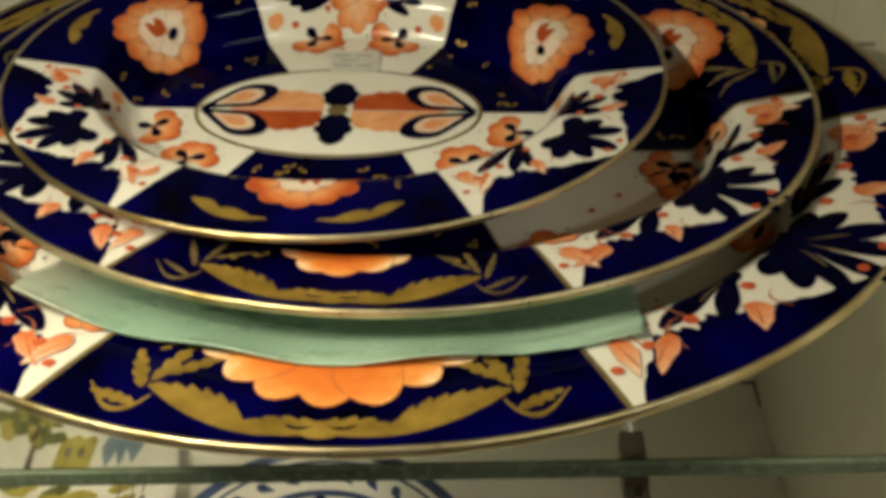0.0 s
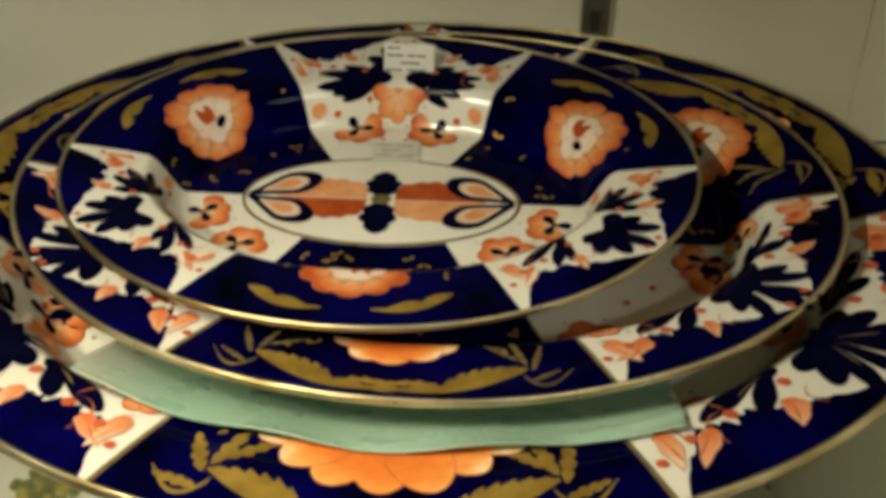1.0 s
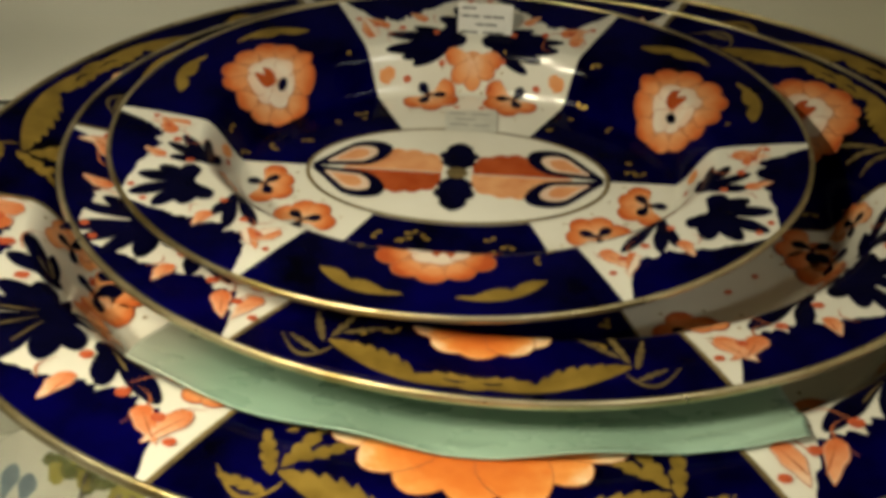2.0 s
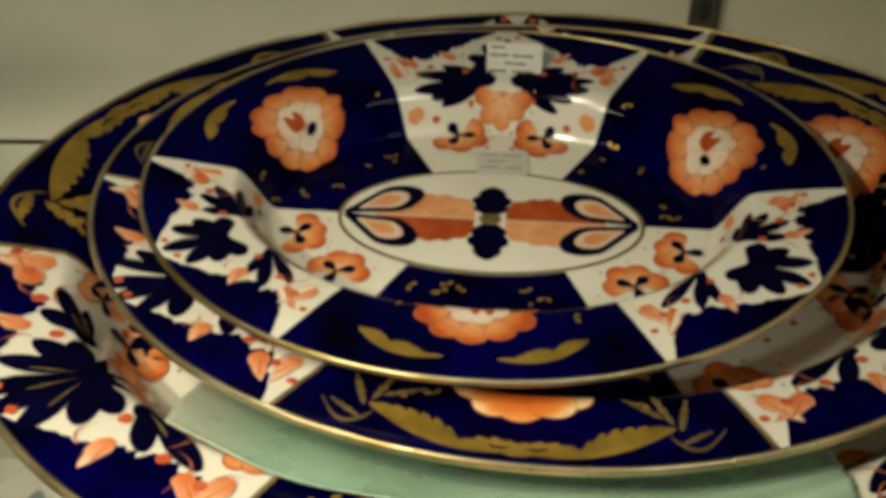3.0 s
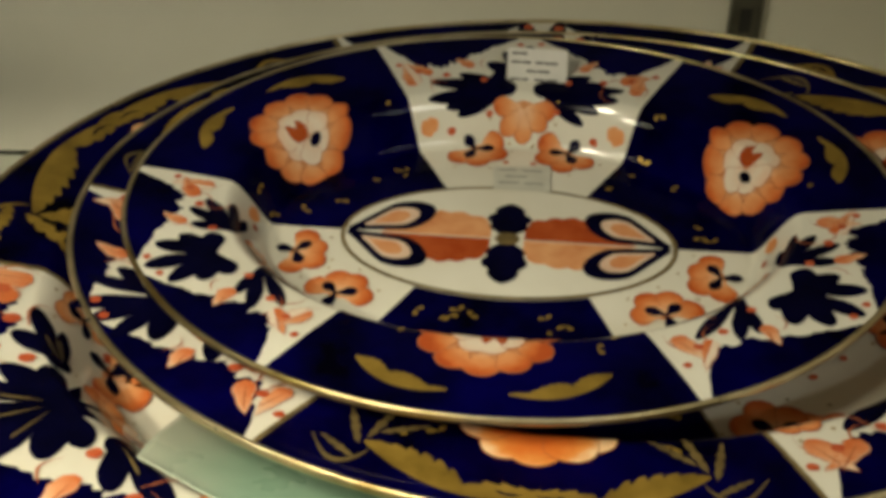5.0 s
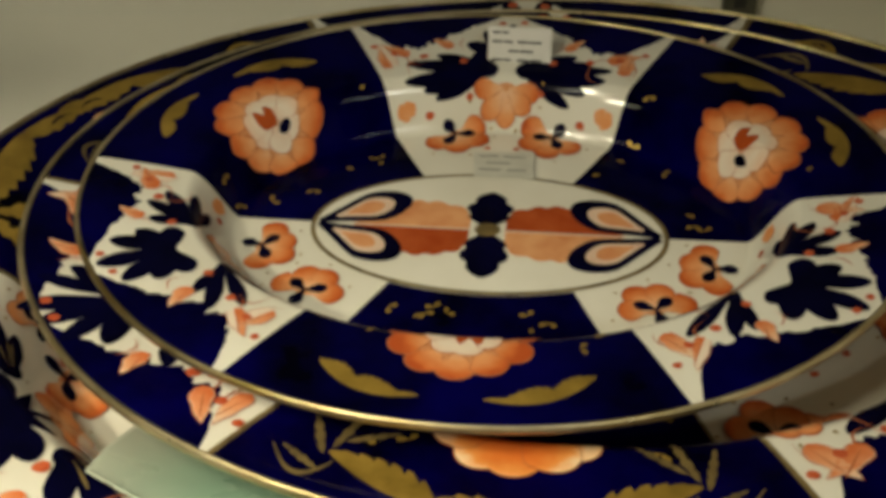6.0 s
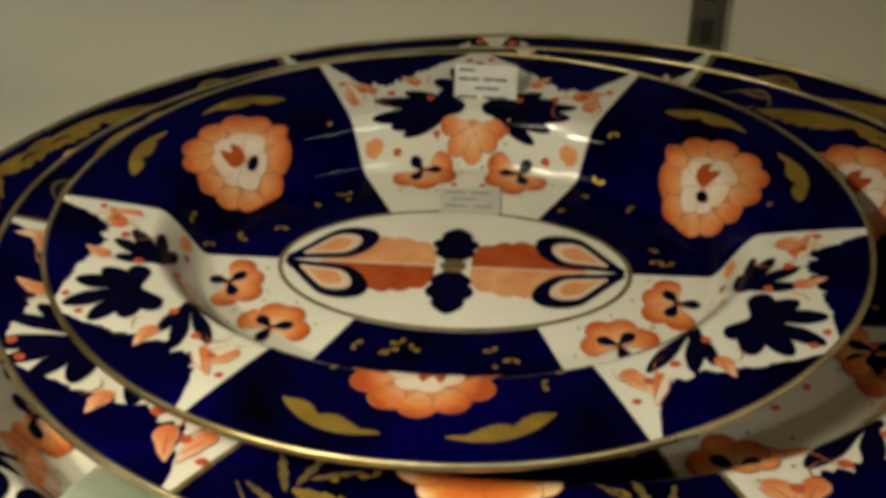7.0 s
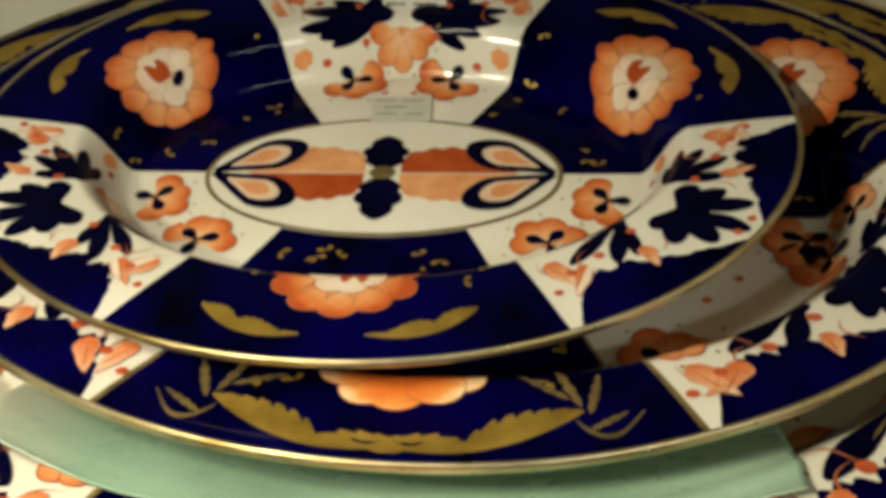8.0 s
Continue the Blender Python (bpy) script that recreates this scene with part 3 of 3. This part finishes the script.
                tu, tv = s * (0.62 + 0.24 * ts), 0.80 + 0.13 * np.sin(math.pi * ts ** 0.8) * (1 - 0.35 * ts)
                tail = np.concatenate((at(tu, tv - 0.013 * (1 - ts) - 0.004), at(tu[::-1], (tv + 0.013 * (1 - ts) + 0.004)[::-1])))
                paint("gilt_tail", tail, 1.1, GILTLINE if rich == 1 else GILT, blue, k)
        if rich:
            cc, sd, ot = frame_at(at, 0.0, 0.915)
            paint("gilt_cup", lay(disc(0.0055, 16, 0.40), cc, sd, ot), 1.6, GILT, blue, k)
        # scattered gilt leaflets over the side and well
        for i in range(26):
            u, v = rng.uniform(-0.85, 0.85), rng.uniform(0.10, 0.62)
            cc, sd, ot = frame_at(at, u, v)
            if np.linalg.norm(cc - c) > 0.034 * big:
                a = rng.uniform(0, 6.28)
                for da in (0, 1.9) if i % 3 else (0,):
                    paint("gilt_leaflet", lay(petal_shape(rng.uniform(0.0030, 0.0046), 0.0012, 0, 6), cc, sd, ot, a + da), 1, GILT, blue, k)

    # white panels with blue leaves, blossoms and red dots
    for which, at in enumerate(white_panels):
        for s in (-1, 1):
            paint("blue_cloud", lobe_edge(at, s, rng, rich), 0, COBALT, e, k, label="scalloped cobalt patch on the rim")
        c, side, out = frame_at(at, 0.0, 0.655)
        if rich:
            c, side, out = frame_at(at, 0.0, 0.57)
            blue_leaf(c, side, out, 0.0300, 8, -92, 92, 0.0041, e, k, rng, 0.0050)
            paint("leaf_stem", lay(petal_shape(0.024, 0.0016, 0.0, 8) - (0, 0.022), c, side, out), 1.4, NAVY, e, k)
            for s in (-1, 1):
                paint("stem_leaf", lay(petal_shape(0.016, 0.0028, 0.0, 8) - (0, 0.014), c, side, out, s * 0.9), 1.5, NAVY, e, k)
        else:
            blue_leaf(c, side, out, 0.0280, 7, -100, 100, 0.0051, e, k, rng, 0.0062)
        for s in (-1, 1):
            c, tip = at(s * (0.08, 0.27, 0.27)[which], (0.555, 0.52, 0.52)[which]), at(s * 0.90, (0.53, 0.565, 0.565)[which])
            d = tip - c
            ln = np.linalg.norm(d)
            # the fingers lean to the rim side; on the back panel they are long and narrow
            fingers, spread, thick, core = ((6, (-20, 26), 0.0041, 0.0050), (5, (-32, 60), 0.0035, 0.0042))[which > 0]
            if rich and which:
                fingers, spread, ln = 3, (-14, 34), ln * 0.92
            first, last = spread if s > 0 else (-spread[1], -spread[0])
            blue_leaf(c, np.array((d[1], -d[0])) / np.linalg.norm(d), d / np.linalg.norm(d), ln * (0.99, 0.90, 0.90)[which], fingers, first, last, thick, e, k, rng, core)
            c, side, out = frame_at(at, s * (0.55 if rich and which else 0.46), 0.41 if rich and which else (0.34, 0.235, 0.235)[which])
            blossom(c, side, out, 0.0172 if rich else 0.0166, e, k, rng, math.pi - s * 0.45)
            if rich and which:
                c, side, out = frame_at(at, s * 0.84, 0.47)
                blossom(c, side, out, 0.0125, e, k, rng, -s * 1.2)
                c, side, out = frame_at(at, s * 0.72, 0.33)
                blossom(c, side, out, 0.0150, e, k, rng, math.pi - s * 0.6)
                c, side, out = frame_at(at, s * 0.30, 0.42)
                paint("orange_leaf", lay(drop_shape(0.018, 0.0052, 14), c, side, out, s * 0.5), 2.5, LEAFRED, e, k, lambda xy: np.full(len(xy), 0.3))
            c, side, out = frame_at(at, s * 0.87, 0.43)
            paint("bud", lay(lobed_leaf(0.0105, 0.0046, 2, 0.35) - (0, 0.005), c, side, out, s * 1.2), 2, PETAL, e, k, lambda xy: np.full(len(xy), 0.45))
            for u, v, ln, w, a in ((0.89, 0.60, 0.022, 0.0058, 0.05), (0.72, 0.685, 0.023, 0.0048, -1.15), (0.40, 0.72, 0.015, 0.0040, -0.75)):
                c, side, out = frame_at(at, s * u, v)
                size = rng.uniform(0.78, 1.0) * (0.88 if rich else 0.95)
                ln, w, turn_leaf = ln * size, w * size * rng.uniform(0.75, 1.0), s * a + rng.uniform(-0.22, 0.22)

                def along(xy, c=c, out=out, ln=ln):
                    return np.clip((xy - c) @ out / ln, 0, 1)
                shape = drop_shape(ln, w, 16)
                shape[:, 0] *= 1 + 0.09 * np.sin(shape[:, 1] / ln * 14 + rng.uniform(0, 6))
                shape[:, 0] += 0.16 * ln * (shape[:, 1] / ln) ** 2 * rng.uniform(-1, 1)
                paint("leaf_outline", lay(shape * (1.16, 1.05), c, side, out, turn_leaf), 1.9, OUTLINE, e, k)
                paint("leaf_pale", lay(shape * (1.05, 1.02), c, side, out, turn_leaf), 2.2, PALE, e, k, lambda xy: np.full(len(xy), 0.4))
                half = shape.copy()
                half[:, 0] = np.where(half[:, 0] * s < 0, half[:, 0] * 0.10, half[:, 0])
                paint("orange_leaf", lay(half if ln > 0.018 and rich == 0 else shape, c, side, out, turn_leaf), 2.5, LEAFRED, e, k, along)
                paint("leaf_vein", lay(petal_shape(ln * 0.85, 0.00035, 0.002, 6), c + side * 0.001 * s, side, out, turn_leaf + s * 0.06), 3, OUTLINE, e, k)
            for u, v, r in ((0.955, 0.78, 0.0020), (0.62, 0.655, 0.0024), (0.33, 0.615, 0.0022), (0.68, 0.41, 0.0024), (0.30, 0.46, 0.0020), (0.07, 0.93, 0.0020), (0.82, 0.705, 0.0022), (0.16, 0.22, 0.0016)):
                c, side, out = frame_at(at, s * (u + rng.uniform(-0.02, 0.02)), v + rng.uniform(-0.01, 0.01))
                paint("red_dot", lay(disc(r, 10, 0.85, rng), c, side, out), 3, DOT, e, k)
            for u, v, ln, a in ((0.93, 0.57, 0.014, 0.4), (0.62, 0.60, 0.016, -0.9), (0.76, 0.52, 0.015, 0.9), (0.30, 0.70, 0.010, -0.4)):
                c, side, out = frame_at(at, s * u, v)
                line = petal_shape(ln, 0.00042, 0.0, 12)
                line[:, 0] += 0.30 * ln * np.sin(3.4 * line[:, 1] / ln) * rng.choice((-1, 1))
                paint("red_tendril", lay(line, c, side, out, s * a + rng.uniform(-0.4, 0.4)), 2.0, OUTLINE, e, k)
        c, side, out = frame_at(at, 0.0, (0.475, 0.475, 0.475)[which])
        blossom(c, side, out, (0.0175, 0.0160, 0.0160)[which], e, k, rng, math.pi, False, 5)

    # central oval
    a = np.linspace(0, 2 * math.pi, 90, endpoint=False)
    oval = paint("central_oval", np.stack((MA * np.cos(a), MB * np.sin(a)), 1), 2, GILTLINE, e, k, label="white oval medallion with a two-tone orange leaf")
    paint("oval_ground", np.stack((0.973 * MA * np.cos(a), 0.955 * MB * np.sin(a)), 1), 3, GLAZE, oval, k)
    for sx in (-1, 1):
        for sy in (-1, 1):
            o2 = np.array((-sx * 0.90, sy * 0.46))
            o2 /= np.linalg.norm(o2)
            s2 = np.array((o2[1], -o2[0]))
            c = np.array((sx * 0.0755, sy * 0.0008))
            for nm, sc, mt, ly in (("loop", 1.0, NAVY, 5.6), ("loop_white", 0.62, PALEPINK, 6.3), ("loop_orange", 0.40, PEACH, 7)):
                shape = petal_shape(0.044 * (0.5 + 0.5 * sc), 0.0112 * sc, 0.044 * (0.5 - 0.5 * sc), 12)
                paint(nm, lay(shape, c, s2, o2), ly, mt, oval, k)
            # half leaves, toothed on the outer edge
            dark = sx * sy > 0
            t = np.linspace(0, 1, 48)
            teeth = 0.90 + 0.10 * np.abs(np.sin(math.pi * t * (6 if dark else 5)))
            prof_y = 0.0195 * np.sin(math.pi * np.clip(0.04 + 0.80 * t, 0, 1)) ** 0.55 * teeth * np.where(t > 0.95, (1 - t) / 0.05 * 0.4 + 0.6, 1)
            prof_y *= np.clip(t * 2.0, 0, 1) ** 0.7
            x = sx * (0.060 - 0.052 * t)
            outline = np.concatenate((np.stack((x, sy * (0.0004 + prof_y)), 1), [(sx * 0.008, sy * 0.0004)]))
            paint("half_leaf", outline, 4.6, BRICKRED if dark else PEACH, oval, k)
    for sy in (-1, 1):
        shape = lobed_leaf(0.025 if sy > 0 else 0.030, 0.0098, 3, 0.3)
        paint("blue_knot", lay(shape, np.array((0.0, sy * 0.0035)), np.array((1.0, 0.0)), np.array((0.0, float(sy)))), 6, NAVY, oval, k)
    paint("gilt_knot", disc(0.0058, 16, 0.8), 6.6, GILTLINE, oval, k)
    return e


platter((0.022, -0.014), 0.0075, 1.62, 0.974, 2.5, "largest blue, orange and gilt oval platter on the glass shelf", 11, 2)
platter((0.0245, 0.0026), 0.027, 1.307, 0.935, -2.5, "middle blue, orange and gilt oval platter on the green sheet", 5, 1)
platter((0.0, 0.002), 0.050, 1.0, 1.0, 0.0, "smallest blue, orange and gilt oval platter topping the stack", 3, 0)


# ---- green foam sheet between the two larger platters ----
def green_sheet():
    set_profile(True)
    nx, ny = 120, 40
    verts, faces = [], []
    for lay in (0, 1):
        for j in range(ny + 1):
            for i in range(nx + 1):
                s, t = i / nx, j / ny
                x = -0.128 + 0.284 * s + 0.012 * (t - 0.15) * (s - 0.5)
                # the front edge lies along the inner edge of the flange and laps over it at one corner
                front = -0.016 - 0.171 * math.sqrt(1 - ((x - 0.022) / 0.242) ** 2) - 0.009 * s ** 6 + 0.0012 * math.sin(9 * s)
                y = front + (0.10 - front) * t ** 1.6
                bed = 0.0075 + 1.62 * float(surface(np.array(((x - 0.022) / 1.62, (y + 0.014) / 1.578)))) + 0.0026
                sag = min(1.0, (y - front) / 0.078)
                z = 0.0495 - 0.0375 * (0.35 * sag + 0.65 * sag * sag * (3 - 2 * sag))
                z += (0.0016 * math.exp(-sag * 5) + 0.0008) * (1 + math.sin(19 * s + 1 + 2 * sag)) * (1 - sag) + 0.0010 * math.exp(-sag * 40)
                z = max(z, bed)
                verts.append((x, y, z + (0.0016 if lay else 0)))
    w = nx + 1
    for j in range(ny):
        for i in range(nx):
            q = (j * w + i, j * w + i + 1, (j + 1) * w + i + 1, (j + 1) * w + i)
            faces.append(q[::-1])
            faces.append(tuple(v + w * (ny + 1) for v in q))
    o = w * (ny + 1)
    rim = [i for i in range(w)] + [j * w + nx for j in range(1, ny + 1)] + [ny * w + i for i in range(nx - 1, -1, -1)] + [j * w for j in range(ny - 1, 0, -1)]
    for a, b in zip(rim, rim[1:] + rim[:1]):
        faces.append((a, b, b + o, a + o))
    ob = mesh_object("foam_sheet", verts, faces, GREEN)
    return tagged(ob, "pale celadon green foam sheet laid in the largest platter", "packing sheet")


green_sheet()


# ---- price card standing at the back of the top platter ----
def price_card():
    e = tagged(new("price_card"), "small white handwritten price card standing on the top platter", "price card")
    e.matrix_world = pose(0.007, 0.1045, 0.0733, -14, 0, -2)
    part("card", box(-0.0162, 0.0150, -0.0003, 0.0003, 0.0, 0.0200), PAPER, e)
    part("easel_stem", box(-0.0062, -0.0050, -0.0012, -0.0002, -0.0075, 0.0005), INK, e, "black wire easel", 0.0002)
    part("easel_foot", box(-0.0100, -0.0012, -0.0012, -0.0002, -0.0022, -0.0010), INK, e, "", 0.0002)
    for z, segs in ((0.0172, ((-0.0140, -0.0100), (-0.0095, -0.0060))), (0.0126, ((-0.0142, -0.0092), (-0.0086, -0.0040), (-0.0016, 0.0030), (0.0036, 0.0100))),
                    (0.0080, ((-0.0060, -0.0010), (-0.0004, 0.0060))), (0.0034, ((-0.0145, -0.0090), (-0.0084, -0.0050), (-0.0016, 0.0040), (0.0046, 0.0102)))):
        for x0, x1 in segs:
            part("writing_bar", box(x0, x1, -0.0006, -0.00035, z - 0.0006, z + 0.0006), INK, e)
    return e


price_card()


# ---- thin grey patch with writing bars in the well of the top platter ----
def grey_patch():
    e = tagged(new("grey_patch"), "thin greyish patch with writing bars in the top platter", "paper label")
    e.matrix_world = pose(0.0, 0.002, 0.050)
    set_profile(False)
    k = np.array((1.0, 1.0, 1.0))
    paint("grey_ground", np.array(((-0.012, 0.0590), (-0.010, 0.0390), (0.018, 0.0390), (0.017, 0.0610))), 8, THINGREY, e, k)
    for y, segs in ((0.0560, ((-0.009, 0.000), (0.003, 0.013))), (0.0505, ((-0.005, 0.006),)), (0.0450, ((-0.008, 0.002), (0.005, 0.014)))):
        for x0, x1 in segs:
            paint("writing_bar", np.array(((x0, y - 0.0006), (x1, y - 0.0004), (x1, y + 0.0006), (x0, y + 0.0005))), 9, PENCIL, e, k)
    return e


grey_patch()


# ---- dishes lying on the bottom board, seen through the glass ----
def plate_height(r):
    """Round plate of radius 1: well, side and rim."""
    return 0.055 * smooth01((r - 0.55) / 0.16) + 0.075 * np.clip((r - 0.70) / 0.30, 0, 1)


def round_plate(centre, radius, label, seed):
    e = tagged(new("plate"), label, "plate", "plates on the bottom board")
    e.matrix_world = pose(centre[0], centre[1], FLOOR_Z + 0.010, 0, 0, 0)
    rings = [(r, float(plate_height(np.array(r)))) for r in np.linspace(0.03, 1, 40)]
    rings += [(1.008, 0.124), (1.0, 0.112)] + [(r, float(plate_height(np.array(r))) - 0.03) for r in np.linspace(0.96, 0.6, 14)]
    rings += [(0.56, -0.066), (0.52, -0.066), (0.50, -0.03), (0.03, -0.03)]
    n = 96
    ang = np.linspace(0, 2 * math.pi, n, endpoint=False)
    verts = [(0, 0, 0)]
    for r, h in rings:
        verts += [(radius * r * math.cos(a), radius * r * math.sin(a), radius * h) for a in ang]
    verts.append((0, 0, -0.03 * radius))
    faces = [(0, 1 + i, 1 + (i + 1) % n) for i in range(n)]
    for j in range(len(rings) - 1):
        b0, b1 = 1 + j * n, 1 + (j + 1) * n
        faces += [(b0 + i, b1 + i, b1 + (i + 1) % n, b0 + (i + 1) % n) for i in range(n)]
    last, b0 = len(verts) - 1, 1 + (len(rings) - 1) * n
    faces += [(b0 + i, last, b0 + (i + 1) % n) for i in range(n)]
    mesh_object("body", verts, faces, GLAZE, e)

    def surf(xy):
        return radius * plate_height(np.hypot(xy[:, 0], xy[:, 1]) / radius)
    return e, surf


def band(r0, r1, a0, a1, n=60):
    a = np.linspace(a0, a1, n)
    return np.concatenate((np.stack((r1 * np.cos(a), r1 * np.sin(a)), 1), np.stack((r0 * np.cos(a[::-1]), r0 * np.sin(a[::-1])), 1)))


DELFT = mottled("blue_underglaze", (0.02, 0.035, 0.09), (0.07, 0.10, 0.19), 40, 0.15)
OCHRE = mottled("ochre_paint", (0.30, 0.24, 0.04), (0.48, 0.40, 0.09), 50, 0.25)
OLIVE = mottled("olive_paint", (0.07, 0.08, 0.02), (0.20, 0.20, 0.06), 60, 0.25)
UMBER = mottled("umber_paint", (0.08, 0.06, 0.05), (0.18, 0.14, 0.11), 60, 0.3)
SLATE = mottled("slate_blue_paint", (0.12, 0.17, 0.22), (0.24, 0.30, 0.34), 50, 0.3)


def delft_plate():
    rng = np.random.default_rng(8)
    R = 0.142
    e, surf = round_plate((-0.060, -0.003), R, "white plate painted with dark blue leaves and bands", 8)
    for r0, r1 in ((0.935, 0.998), (0.69, 0.73), (0.885, 0.905)):
        for q in range(8):
            paint("blue_band", band(R * r0, R * r1, q * math.pi / 4, (q + 1) * math.pi / 4, 20), 0, DELFT, e, 1.0, grid=0.006, surf=surf)
    for i in range(30):
        a = 2 * math.pi * i / 30
        c = R * 0.81 * np.array((math.cos(a), math.sin(a)))
        o = np.array((math.cos(a), math.sin(a)))
        paint("border_leaf", place(petal_shape(0.008, 0.0045, -0.008, 8), c, np.array((o[1], -o[0])), o, 0.9), 0, DELFT, e, 1.0, grid=0.005, surf=surf)
    for i in range(60):
        c = R * 0.66 * math.sqrt(rng.uniform(0, 1)) * np.array((math.cos(i * 2.4), math.sin(i * 2.4)))
        for j in range(3):
            paint("painted_leaf", place(petal_shape(rng.uniform(0.012, 0.020), 0.0055, 0, 8), c, np.array((1.0, 0)), np.array((0, 1.0)), rng.uniform(0, 6.3)), j * 0.5, DELFT if j else NAVY, e, 1.0, grid=0.005, surf=surf)
    return e


def landscape_plate():
    rng = np.random.default_rng(9)
    R = 0.135
    e, surf = round_plate((-0.330, 0.085), R, "white plate painted with a tree and yellow house", 9)
    X, Y = np.array((1.0, 0.0)), np.array((0.0, 1.0))

    def put(name, pts, layer, mat):
        return paint(name, np.array(pts), layer, mat, e, 1.0, grid=0.006, surf=surf)
    put("painted_house", [(0.012, 0.020), (0.046, 0.020), (0.046, 0.066), (0.040, 0.070), (0.033, 0.066), (0.026, 0.071), (0.019, 0.066), (0.012, 0.068)], 1, OCHRE)
    for x in (0.022, 0.034):
        put("painted_window", place(disc(0.0035, 10, 1.8), np.array((x, 0.050)), X, Y), 2, UMBER)
    put("painted_trunk", [(-0.013, 0.018), (-0.005, 0.018), (-0.009, 0.05), (-0.006, 0.085), (-0.016, 0.085), (-0.014, 0.05)], 1, UMBER)
    for i in range(38):
        c = np.array((-0.018 + rng.normal(0, 0.016), 0.084 + rng.normal(0, 0.012)))
        put("painted_foliage", place(lobed_leaf(rng.uniform(0.012, 0.02), 0.007, 3, 0.3), c, X, Y, rng.uniform(0, 6.3)), 1.3 + 0.12 * (i % 8), OLIVE if i % 3 else OCHRE)
    for x, hgt in ((0.060, 0.030), (0.073, 0.036), (0.086, 0.028), (-0.062, 0.03), (-0.078, 0.036)):
        put("painted_hill", place(petal_shape(hgt, 0.008, 0.0, 10), np.array((x, 0.036)), X, Y), 1, SLATE)
    for i in range(34):
        c = np.array((rng.uniform(-0.10, 0.075), rng.uniform(-0.02, 0.028)))
        put("painted_grass", place(lobed_leaf(rng.uniform(0.02, 0.036), 0.006, 4, 0.3), c, X, Y, rng.uniform(1.1, 2.0) * (1 if i % 2 else -1)), 1.2 + 0.12 * (i % 7), OLIVE if i % 2 else OCHRE)
    for x in (0.082, 0.096, 0.106):
        put("painted_stem", place(petal_shape(0.034, 0.0011, 0.0, 8), np.array((x, -0.005)), X, Y, 0.1), 2, UMBER)
        put("painted_bell", place(disc(0.003, 9), np.array((x, -0.002)), X, Y), 2.4, UMBER)
    return e


delft_plate()
landscape_plate()


# ---- open joint in the corner of the bottom board ----
def corner_joint():
    e = tagged(new("corner_joint"), "dark open joint in the corner of the bottom board", "joint", kind="structure")
    e.matrix_world = CAB
    part("gap", box(RIGHT - 0.016, RIGHT - 0.0015, -0.0042, -0.0022, FLOOR_Z + 0.0004, FLOOR_Z + 0.002), DARK, e)
    part("gap", box(RIGHT - 0.0042, RIGHT - 0.0018, -0.034, -0.0045, FLOOR_Z + 0.0004, FLOOR_Z + 0.0012), DARK, e)
    return e


corner_joint()
